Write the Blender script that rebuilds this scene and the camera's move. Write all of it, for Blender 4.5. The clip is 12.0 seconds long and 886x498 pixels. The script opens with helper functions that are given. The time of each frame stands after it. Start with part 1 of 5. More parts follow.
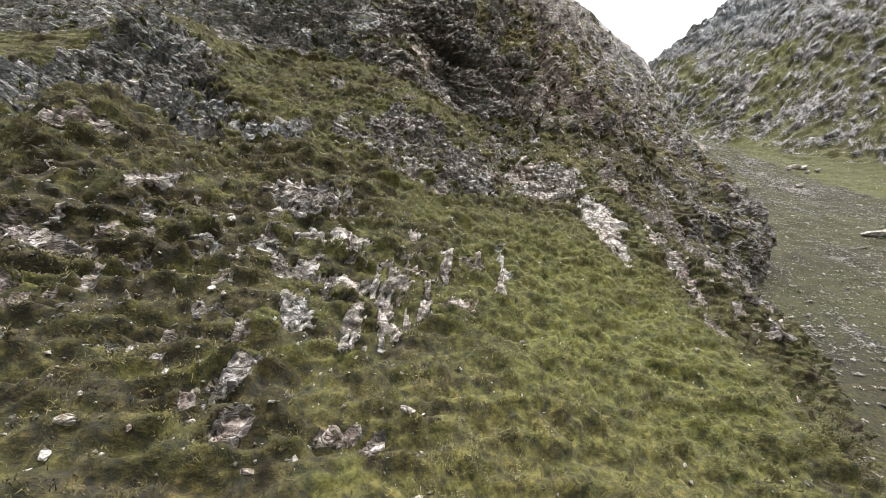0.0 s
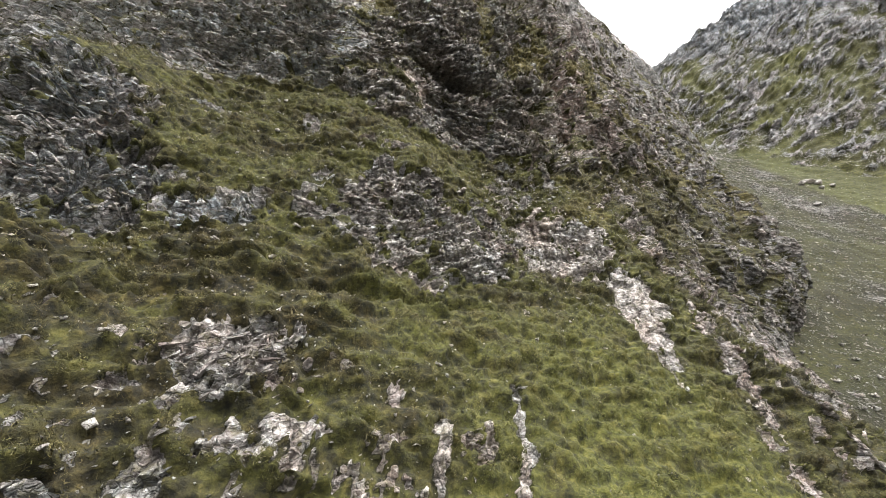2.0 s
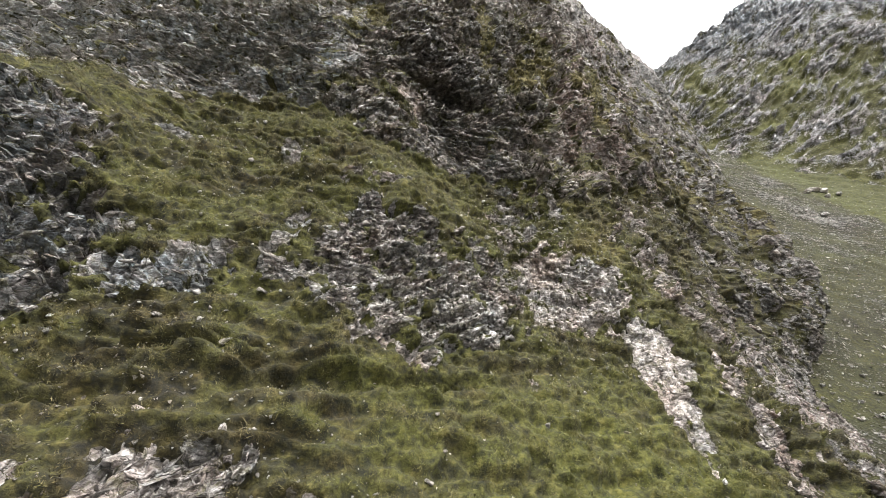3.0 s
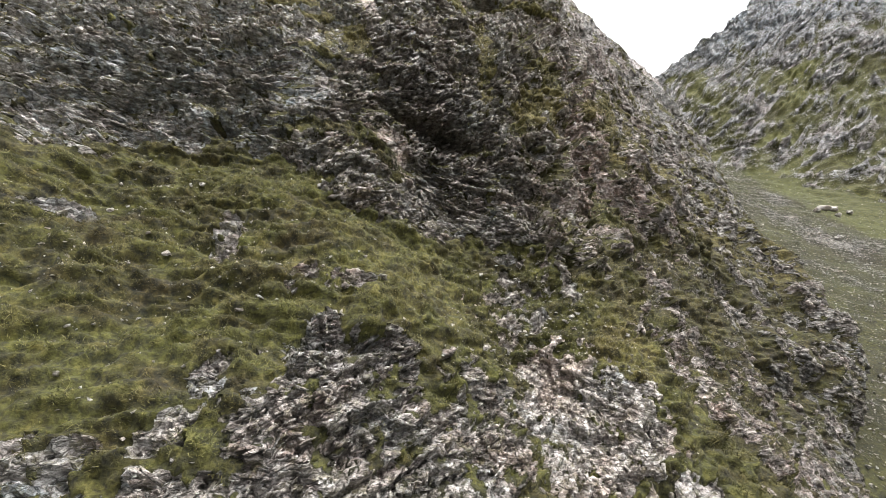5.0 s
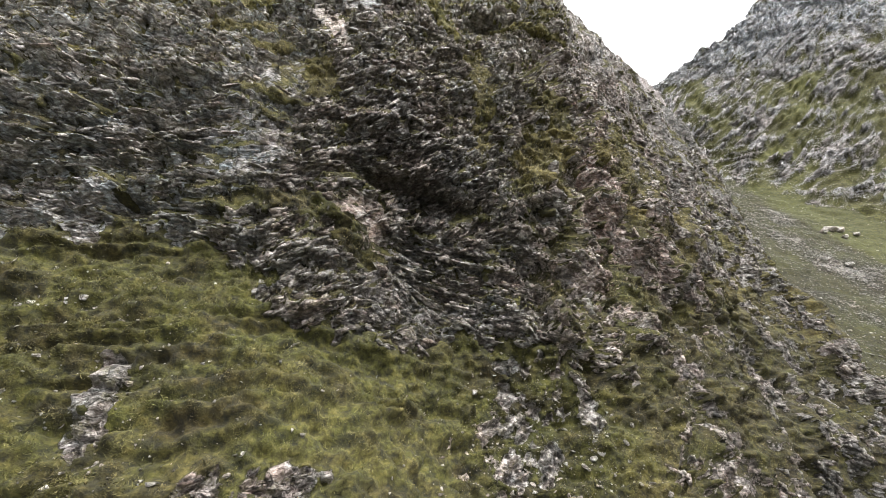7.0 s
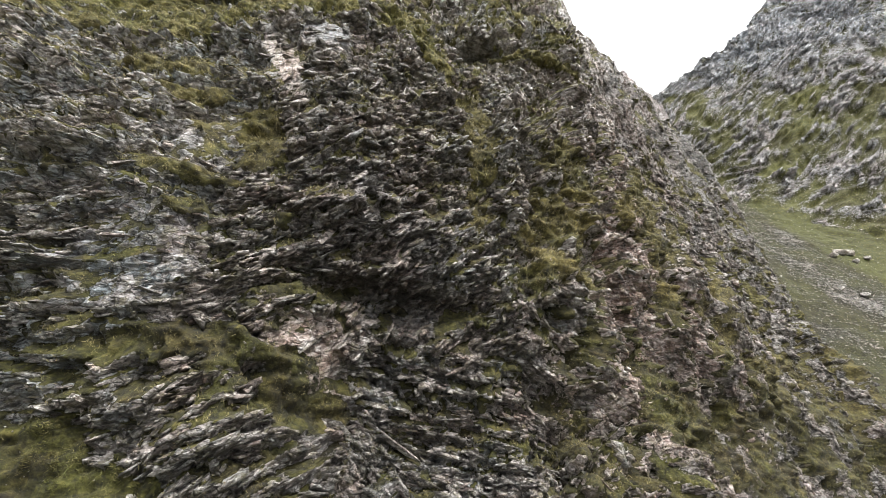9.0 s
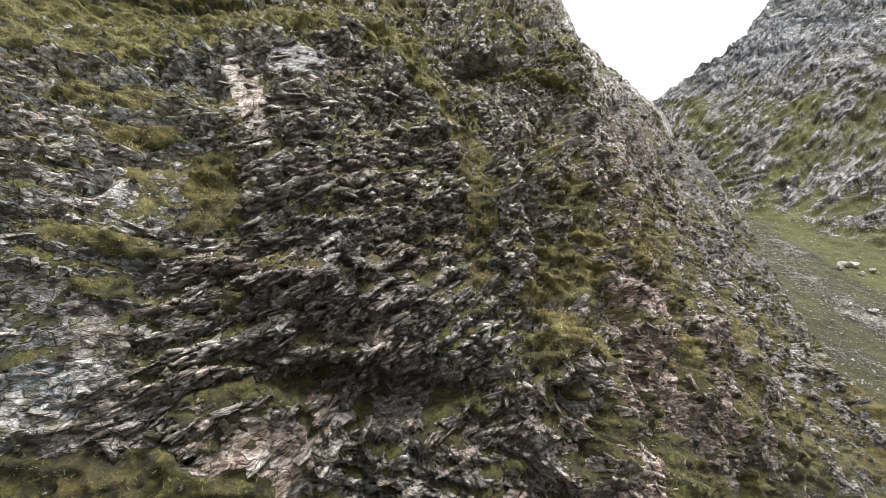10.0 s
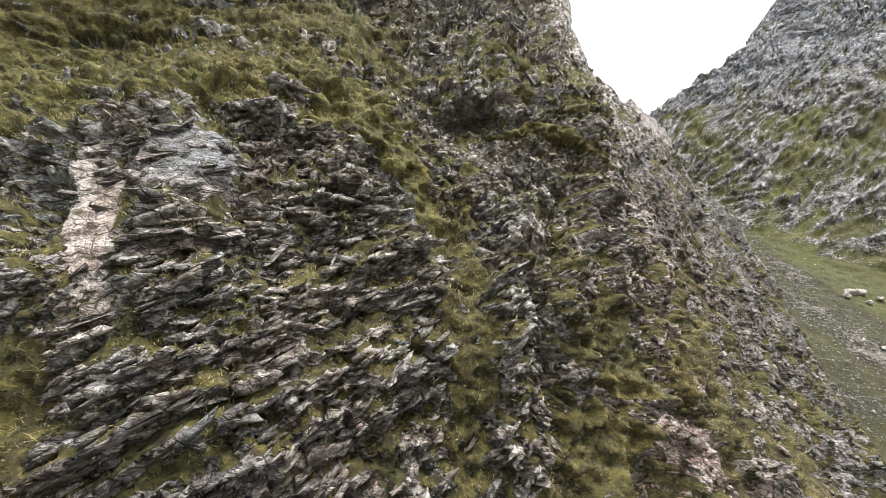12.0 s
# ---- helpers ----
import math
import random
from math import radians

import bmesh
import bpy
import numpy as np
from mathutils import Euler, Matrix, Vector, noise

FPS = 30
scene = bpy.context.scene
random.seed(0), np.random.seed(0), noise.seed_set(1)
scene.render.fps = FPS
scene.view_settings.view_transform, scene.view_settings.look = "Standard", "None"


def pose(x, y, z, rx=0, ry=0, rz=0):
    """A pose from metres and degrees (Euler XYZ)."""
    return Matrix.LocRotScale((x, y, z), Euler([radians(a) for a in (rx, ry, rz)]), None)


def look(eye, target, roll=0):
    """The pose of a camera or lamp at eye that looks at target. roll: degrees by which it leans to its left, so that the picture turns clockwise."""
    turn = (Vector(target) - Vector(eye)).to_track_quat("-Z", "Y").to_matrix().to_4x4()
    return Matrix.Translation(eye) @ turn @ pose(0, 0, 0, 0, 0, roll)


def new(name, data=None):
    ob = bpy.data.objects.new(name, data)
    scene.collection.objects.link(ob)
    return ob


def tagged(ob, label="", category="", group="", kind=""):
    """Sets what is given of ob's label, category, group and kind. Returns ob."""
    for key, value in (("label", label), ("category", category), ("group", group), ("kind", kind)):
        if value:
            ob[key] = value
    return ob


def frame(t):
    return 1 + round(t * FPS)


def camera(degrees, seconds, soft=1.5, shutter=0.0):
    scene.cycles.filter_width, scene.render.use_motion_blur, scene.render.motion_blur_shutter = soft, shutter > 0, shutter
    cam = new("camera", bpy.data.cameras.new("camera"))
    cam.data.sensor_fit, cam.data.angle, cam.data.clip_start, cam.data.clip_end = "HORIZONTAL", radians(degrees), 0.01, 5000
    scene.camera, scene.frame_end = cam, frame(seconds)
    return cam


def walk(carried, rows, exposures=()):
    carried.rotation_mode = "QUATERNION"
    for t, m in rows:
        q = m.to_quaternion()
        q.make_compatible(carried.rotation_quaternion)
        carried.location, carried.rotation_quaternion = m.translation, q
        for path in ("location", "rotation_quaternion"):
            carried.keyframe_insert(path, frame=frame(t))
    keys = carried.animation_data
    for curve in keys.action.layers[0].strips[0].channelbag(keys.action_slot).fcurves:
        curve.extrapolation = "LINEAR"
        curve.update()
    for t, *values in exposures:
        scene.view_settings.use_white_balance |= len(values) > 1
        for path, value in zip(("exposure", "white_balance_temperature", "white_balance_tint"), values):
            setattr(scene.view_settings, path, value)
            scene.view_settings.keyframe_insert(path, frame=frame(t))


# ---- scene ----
cam = camera(97.7, 12.0, soft=0.6)
METRES, EYE, TILT, LEAN, TURN = 40.0, 10.0, 0.0, 0.0, 0.0
ROWS = [
    (0.0, 0.0, 0.0, 0.0, -0.0, -0.0, -0.0),
    (0.5, -0.0006, 0.0313, 0.0286, -0.05, -0.03, -0.03),
    (1.0, -0.0004, 0.0624, 0.0571, -0.11, -0.06, -0.09),
    (1.5, 0.0003, 0.0936, 0.0856, -0.18, -0.08, -0.17),
    (2.0, 0.0018, 0.1244, 0.1139, -0.25, -0.1, -0.26),
    (2.5, 0.0035, 0.1531, 0.1405, -0.34, -0.12, -0.37),
    (3.0, 0.0057, 0.184, 0.1692, -0.46, -0.16, -0.49),
    (5.0, 0.0155, 0.3045, 0.2811, -1.02, -0.23, -0.99),
    (5.5, 0.0182, 0.3344, 0.3083, -1.23, -0.21, -1.1),
    (6.0, 0.0209, 0.3644, 0.336, -1.46, -0.19, -1.23),
    (6.5, 0.0236, 0.3942, 0.364, -1.68, -0.16, -1.37),
    (7.0, 0.0266, 0.4242, 0.3919, -1.87, -0.11, -1.5),
    (9.0, 0.0387, 0.5456, 0.5026, -2.53, 0.15, -2.01),
    (9.5, 0.0416, 0.5765, 0.5309, -2.72, 0.21, -2.12),
    (10.0, 0.0447, 0.6074, 0.5596, -2.92, 0.27, -2.22),
    (10.5, 0.0479, 0.6384, 0.5889, -3.15, 0.31, -2.35),
    (11.0, 0.0511, 0.6695, 0.6187, -3.39, 0.35, -2.49),
    (11.5, 0.0545, 0.7003, 0.6487, -3.63, 0.38, -2.67),
    (12.0, 0.0582, 0.7309, 0.6795, -3.91, 0.4, -2.89),
]
walk(cam, [(t, pose(0, 0, EYE, TILT, LEAN, TURN) @ pose(METRES * x, METRES * y, METRES * z, 90 + pitch, roll, yaw)) for t, x, y, z, yaw, pitch, roll in ROWS])

# ---- world, sun, exposure ----
world = bpy.data.worlds.new("sky")
scene.world = world
world.use_nodes = True
wn = world.node_tree
wn.nodes.clear()
sky_out = wn.nodes.new("ShaderNodeOutputWorld")
sky_bg = wn.nodes.new("ShaderNodeBackground")
sky_tex = wn.nodes.new("ShaderNodeTexSky")
sky_tex.sky_type = "NISHITA"
sky_tex.sun_disc = False
sky_tex.sun_elevation = radians(75)
sky_tex.sun_rotation = radians(62)
sky_tex.air_density = 1.0
sky_tex.dust_density = 6.0
sky_tex.ozone_density = 1.0
sky_grey = wn.nodes.new("ShaderNodeHueSaturation")
sky_grey.inputs["Saturation"].default_value = 0.05
wn.links.new(sky_tex.outputs[0], sky_grey.inputs["Color"])
wn.links.new(sky_grey.outputs[0], sky_bg.inputs[0])
sky_bg.inputs[1].default_value = 0.62
wn.links.new(sky_bg.outputs[0], sky_out.inputs[0])

sun = new("sun", bpy.data.lights.new("sun", "SUN"))
sun.data.energy = 5.0
sun.data.angle = radians(12)
sun.data.color = (1.0, 0.975, 0.925)
sun.matrix_world = look((26, 6, 130), (0, 30, 20))
scene.view_settings.exposure = -0.36


# ---- numbers of the land ----
def lattice(p, seed=0):
    """Smooth gradient noise, about -1 to 1, at the rows of p."""
    rs = np.random.RandomState(977 + seed)
    perm = rs.permutation(256)
    grad = rs.normal(size=(256, 3))
    grad /= np.linalg.norm(grad, axis=1)[:, None]
    i = np.floor(p).astype(np.int64)
    f = p - i
    s = f * f * f * (f * (f * 6 - 15) + 10)
    out = 0
    for dx in (0, 1):
        wx = s[:, 0] if dx else 1 - s[:, 0]
        hx = perm[(i[:, 0] + dx) & 255]
        for dy in (0, 1):
            wy = wx * (s[:, 1] if dy else 1 - s[:, 1])
            hy = perm[(hx + i[:, 1] + dy) & 255]
            for dz in (0, 1):
                g = grad[perm[(hy + i[:, 2] + dz) & 255]]
                wz = wy * (s[:, 2] if dz else 1 - s[:, 2])
                out = out + wz * (g[:, 0] * (f[:, 0] - dx) + g[:, 1] * (f[:, 1] - dy) + g[:, 2] * (f[:, 2] - dz))
    return out * 1.6


def fbm(p, octaves, seed=0, gain=0.5):
    out, a = 0, 1.0
    for k in range(octaves):
        out = out + a * lattice(p * 2.03**k + 17.3 * k, seed + k)
        a *= gain
    return out


def cells(p, seed=0):
    """Distance to the edge of the nearest cell, and a random number for each cell."""
    rs = np.random.RandomState(431 + seed)
    perm, jit, val = rs.permutation(256), rs.rand(256, 3), rs.rand(256)
    i = np.floor(p).astype(np.int64)
    d1 = np.full(len(p), 9.0)
    d2 = np.full(len(p), 9.0)
    tone = np.zeros(len(p))
    for dx in (-1, 0, 1):
        for dy in (-1, 0, 1):
            for dz in (-1, 0, 1):
                c = i + (dx, dy, dz)
                h = perm[(perm[(perm[c[:, 0] & 255] + c[:, 1]) & 255] + c[:, 2]) & 255]
                d = np.linalg.norm(c + jit[h] - p, axis=1)
                near = d < d1
                d2 = np.where(near, d1, np.minimum(d2, d))
                tone = np.where(near, val[h], tone)
                d1 = np.where(near, d, d1)
    return d2 - d1, tone


def smooth(a, b, x):
    t = np.clip((x - a) / (b - a), 0, 1)
    return t * t * (3 - 2 * t)


def swell(u, v, cu, cv, ru, rv, turn, height):
    """A rounded swelling or hollow of the slope."""
    c, s = math.cos(radians(turn)), math.sin(radians(turn))
    a = ((u - cu) * c + (v - cv) * s) / ru
    b = ((v - cv) * c - (u - cu) * s) / rv
    return height * np.exp(-(a * a + b * b) / 2)


def patch(u, v, cu, cv, ru, rv, turn=0.0, edge=0.35):
    """1 inside an oval on the slope, 0 outside it."""
    c, s = math.cos(radians(turn)), math.sin(radians(turn))
    a = ((u - cu) * c + (v - cv) * s) / ru
    b = ((v - cv) * c - (u - cu) * s) / rv
    return 1 - smooth(1 - edge, 1 + edge, np.sqrt(a * a + b * b))


# The hillside leans back by 45 degrees: u runs along it, v up it, w out of it.
HALF = math.sqrt(0.5)


def to_world(u, v, w):
    return np.stack([u, (v - w) * HALF, (v + w) * HALF], -1)


def lower_slope(u, v):
    return (
        swell(u, v, 3.4, 9.7, 1.7, 4.4, 4, 0.58)
        + swell(u, v, 12.6, 13.3, 2.5, 4.4, 19, 1.55)
        + swell(u, v, -1.8, 13.7, 1.9, 1.2, 86, -0.46)
        + swell(u, v, -10.6, 16.6, 1.9, 1.2, 31, 0.99)
        + swell(u, v, -12.7, 21.1, 1.7, 2.5, 18, 2.61)
        + swell(u, v, -9.8, 21.5, 1.8, 1.2, -52, -0.81)
        + swell(u, v, -4.8, 21.5, 2.5, 4.2, -5, 0.61)
        + swell(u, v, -11.2, 22.8, 1.7, 1.5, 66, -0.94)
    )


def middle_slope(u, v):
    return (
        swell(u, v, 1.9, 24, 1.5, 4, -79, -0.65)
        + swell(u, v, -11.7, 27.3, 1.7, 1.3, -22, -0.45)
        + swell(u, v, -5.7, 27.9, 2.2, 1.4, -33, 0.31)
        + swell(u, v, 4.3, 29.9, 2.9, 1.8, -49, -2.01)
        + swell(u, v, -1.8, 30.7, 2.6, 1.7, 63, 0.79)
        + swell(u, v, -8.4, 31, 1.6, 1.3, 72, -0.58)
        + swell(u, v, -16.7, 31.5, 2, 4.1, 33, 2.81)
        + swell(u, v, 1.8, 31.5, 2.2, 1.2, -43, 1.19)
        + swell(u, v, 10, 31.9, 4.1, 2.8, -85, 1.32)
        + swell(u, v, 4.8, 32.2, 1.9, 1.2, -34, -0.76)
        + swell(u, v, -3.9, 33.9, 1.6, 1.5, 53, 0.73)
        + swell(u, v, -9.5, 34.5, 2.3, 1.2, 0, -0.55)
    )


def cliff_foot(u, v):
    return (
        swell(u, v, -13, 36, 2.2, 1.2, -88, -0.74)
        + swell(u, v, 4, 36.6, 3.8, 2.8, -34, -2.41)
        + swell(u, v, -10.8, 38.6, 2.5, 2.3, -76, -1.37)
        + swell(u, v, -1.8, 39.5, 2.1, 1.2, -32, 0.94)
        + swell(u, v, -5.4, 39.6, 1.8, 1.2, 18, -0.53)
        + swell(u, v, 7.7, 39.8, 1.8, 1.2, 48, 0.87)
        + swell(u, v, -7.7, 40.4, 1.5, 1.2, -24, -0.42)
        + swell(u, v, -1.1, 41.3, 1.6, 1.2, 80, -1.08)
        + swell(u, v, -14.4, 41.8, 2.7, 1.5, 39, -1.25)
        + swell(u, v, 3.5, 42.2, 2.2, 1.2, 18, -0.67)
        + swell(u, v, 0.9, 42.3, 2.6, 1.7, -69, -1.69)
    )


def cliff_wall(u, v):
    return (
        swell(u, v, -2.8, 43.6, 2.3, 1.2, -82, 0.43)
        + swell(u, v, 2.3, 44.9, 1.5, 1.3, -79, -0.56)
        + swell(u, v, 7, 46.8, 1.7, 1.2, 66, 1.84)
        + swell(u, v, -7, 47.1, 3.6, 2.1, -54, 1.55)
        + swell(u, v, 10.8, 48.3, 2.5, 1.3, 18, 0.61)
        + swell(u, v, -15.7, 48.9, 3.3, 4.3, -8, 1.18)
        + swell(u, v, -1.6, 48.9, 2.6, 1.8, -85, 1.39)
        + swell(u, v, 6.2, 51.3, 1.9, 1.5, 68, 0.24)
        + swell(u, v, -4.1, 52.4, 1.6, 1.2, 0, 0.65)
        + swell(u, v, 13.2, 53.5, 3.8, 3.3, 27, 1.48)
        + swell(u, v, 7.3, 55.1, 2.7, 1.9, 79, 1.1)
        + swell(u, v, -0.4, 55.9, 6.2, 4.9, -12, 3.38)
    )


def upper_ledges(u, v):
    return (
        swell(u, v, 2.9, 56.8, 1.7, 1.2, -69, -1.2)
        + swell(u, v, -0.6, 63.6, 1.8, 4, 9, 0.87)
        + swell(u, v, -14, 64.8, 4.5, 3.7, 26, -2.78)
        + swell(u, v, 3, 65, 2.5, 1.8, -79, -2.49)
        + swell(u, v, 6.9, 65.3, 1.6, 1.2, -49, 0.63)
        + swell(u, v, 12.2, 65.8, 4.2, 5.4, -20, 3.58)
        + swell(u, v, -8.1, 67, 2.6, 5.9, -26, -1)
    )


def right_spur(u, v):
    return (
        swell(u, v, 20.7, 21.7, 4.6, 2.4, -18, 1.97)
        + swell(u, v, 14.6, 26.4, 1.8, 3.5, 77, 0.44)
        + swell(u, v, 27.3, 33.1, 3.9, 8.6, 84, -1.33)
        + swell(u, v, 16, 36.1, 3.1, 1.2, -41, -0.66)
        + swell(u, v, 28.8, 37.8, 3, 2.9, -58, 0.47)
        + swell(u, v, 32.2, 39.4, 2.2, 5.1, 70, 1.64)
        + swell(u, v, 15.6, 42.7, 2.4, 1.2, 48, -0.91)
        + swell(u, v, 25, 43.2, 2.9, 2.1, 75, -1.3)
        + swell(u, v, 22.2, 43.9, 3.9, 2.5, 28, -0.23)
        + swell(u, v, 33.4, 46.7, 2.9, 2.3, -40, 0.91)
        + swell(u, v, 38.6, 47.6, 5.7, 2.1, -88, 3.39)
        + swell(u, v, 20.2, 50.7, 3.1, 3.8, 67, 1.73)
        + swell(u, v, 16.1, 60.7, 5.4, 3, 34, -0.26)
        + swell(u, v, 15.1, 64, 1.7, 2.8, 63, -0.95)
    )


BASE = (0.981, -10.613, -14.675, -6.211, 0.238, 7.983)
def brow(v):
    """How far to the right the spur reaches at the height v before it falls away."""
    return np.interp(v, (0, 13, 21, 31, 36, 43, 49, 58, 64, 70, 80, 100), (16, 22, 25.5, 30, 34, 42, 42.5, 40, 38.5, 35, 28, 14))


def hill(u, v):
    """The large shape of the hillside."""
    vv = np.clip(v, 0, 78)
    a, b = u / 30, vv / 40
    w = BASE[0] + BASE[1] * a + BASE[2] * b + BASE[3] * np.where(a > 0.9, 0.81 + 1.05 * (a - 0.9), a * a.clip(-1.6, None)) + BASE[4] * a * b + BASE[5] * b * b
    w = w + (v - vv) * np.where(v < 0, -0.36, 0.41)
    w = w - 0.02 * np.clip(-15 - v, 0, None) ** 2 - 0.03 * np.clip(v - 105, 0, None) ** 2
    w = w + lower_slope(u, v) + middle_slope(u, v) + cliff_foot(u, v) + cliff_wall(u, v) + upper_ledges(u, v) + right_spur(u, v)
    w = w - 0.6 * np.clip(v - 75, 0, None) * smooth(12.5, 17.5, u)
    over = np.clip(u - brow(v), 0, None)
    return w - 1.8 * over * over / (over + 1.5)


def valley_floor(x, y):
    return -12.3 - 0.048 * x.clip(-100, 250) + 0.455 * np.clip(y, -60, 400)


def scree(x, y):
    """The large shape of the valley beside the hill, and of the mountain walls that close it."""
    xx = x.clip(-50, 420)
    right = np.minimum(58 + 0.85 * (xx - 116) + (y - 143), 108 + 0.66 * (xx - 104) + 1.1 * np.clip(xx - 146, 0, None) - 1.1 * (y - 196))
    # the pink ridge behind the spur: a crest that climbs away from the hill and breaks off at the notch
    along, across = 0.627 * (xx - 46) + 0.78 * (y - 103), 0.78 * (xx - 46) - 0.627 * (y - 103)
    left = 67 + 0.18 * along.clip(-20, 35) - 2.2 * np.abs(across) - 2.6 * np.clip(along - 33, 0, None) - 1.5 * np.clip(-16 - along, 0, None)
    floor = np.minimum(valley_floor(x, y), 80 - 0.9 * (y - 190))
    walls = np.maximum(right, left)
    return np.maximum(floor + 4 * np.log1p(np.exp(np.clip((walls - floor) / 4, -40, 60))), -80)


# ---- materials ----
def material(name):
    m = bpy.data.materials.new(name)
    m.use_nodes = True
    t = m.node_tree
    t.nodes.clear()
    out = t.nodes.new("ShaderNodeOutputMaterial")
    bsdf = t.nodes.new("ShaderNodeBsdfPrincipled")
    t.links.new(bsdf.outputs[0], out.inputs[0])
    return m, t, bsdf


def plug(t, socket, value):
    if isinstance(value, bpy.types.NodeSocket):
        t.links.new(value, socket)
    elif value is not None:
        socket.default_value = value


def speckle(t, where, scale, detail=4.0, rough=0.6, stretch=(1, 1, 1), turn=(0, 0, 0)):
    mp = t.nodes.new("ShaderNodeMapping")
    mp.inputs["Scale"].default_value = stretch
    mp.inputs["Rotation"].default_value = [radians(a) for a in turn]
    plug(t, mp.inputs[0], where)
    n = t.nodes.new("ShaderNodeTexNoise")
    n.inputs["Scale"].default_value = scale
    n.inputs["Detail"].default_value = detail
    n.inputs["Roughness"].default_value = rough
    t.links.new(mp.outputs[0], n.inputs["Vector"])
    return n.outputs["Fac"]


def ramp(t, fac, *stops):
    r = t.nodes.new("ShaderNodeValToRGB")
    while len(r.color_ramp.elements) < len(stops):
        r.color_ramp.elements.new(0.5)
    for e, (at, c) in zip(r.color_ramp.elements, stops):
        e.position = at
        e.color = (*c, 1) if len(c) == 3 else c
    plug(t, r.inputs[0], fac)
    return r.outputs[0]


def grey(t, fac, lo, hi):
    m = t.nodes.new("ShaderNodeMapRange")
    m.interpolation_type = "SMOOTHSTEP"
    plug(t, m.inputs[0], fac)
    m.inputs[1].default_value, m.inputs[2].default_value = lo, hi
    return m.outputs[0]


def calc(t, op, a, b=None):
    m = t.nodes.new("ShaderNodeMath")
    m.operation = op
    plug(t, m.inputs[0], a)
    plug(t, m.inputs[1], b)
    return m.outputs[0]


def blend(t, fac, a, b, how="MIX"):
    m = t.nodes.new("ShaderNodeMix")
    m.data_type, m.blend_type = "RGBA", how
    plug(t, m.inputs[0], fac)
    plug(t, m.inputs[6], a if isinstance(a, bpy.types.NodeSocket) else (*a, 1))
    plug(t, m.inputs[7], b if isinstance(b, bpy.types.NodeSocket) else (*b, 1))
    return m.outputs[2]


def fracture(t, where, scale, stretch=(1, 1, 1), turn=(0, 0, 0)):
    """Broken blocks: the distance to the nearest joint, and a random number for each block."""
    mp = t.nodes.new("ShaderNodeMapping")
    mp.inputs["Scale"].default_value = stretch
    mp.inputs["Rotation"].default_value = [radians(a) for a in turn]
    plug(t, mp.inputs[0], where)
    outs = []
    for feature in ("DISTANCE_TO_EDGE", "F1"):
        v = t.nodes.new("ShaderNodeTexVoronoi")
        v.feature = feature
        v.inputs["Scale"].default_value = scale
        t.links.new(mp.outputs[0], v.inputs["Vector"])
        outs.append(v)
    split = t.nodes.new("ShaderNodeSeparateColor")
    t.links.new(outs[1].outputs["Color"], split.inputs[0])
    return outs[0].outputs["Distance"], split.outputs[0]


def bent(t, where, scale, amount):
    """A place, shifted about by noise."""
    n = t.nodes.new("ShaderNodeTexNoise")
    n.inputs["Scale"].default_value = scale
    n.inputs["Detail"].default_value = 3
    t.links.new(where, n.inputs["Vector"])
    m = t.nodes.new("ShaderNodeVectorMath")
    m.operation = "MULTIPLY_ADD"
    t.links.new(n.outputs["Color"], m.inputs[0])
    m.inputs[1].default_value = (amount, amount, amount)
    t.links.new(where, m.inputs[2])
    return m.outputs[0]


def field(t, name):
    a = t.nodes.new("ShaderNodeAttribute")
    a.attribute_name = name
    return a.outputs["Fac"]


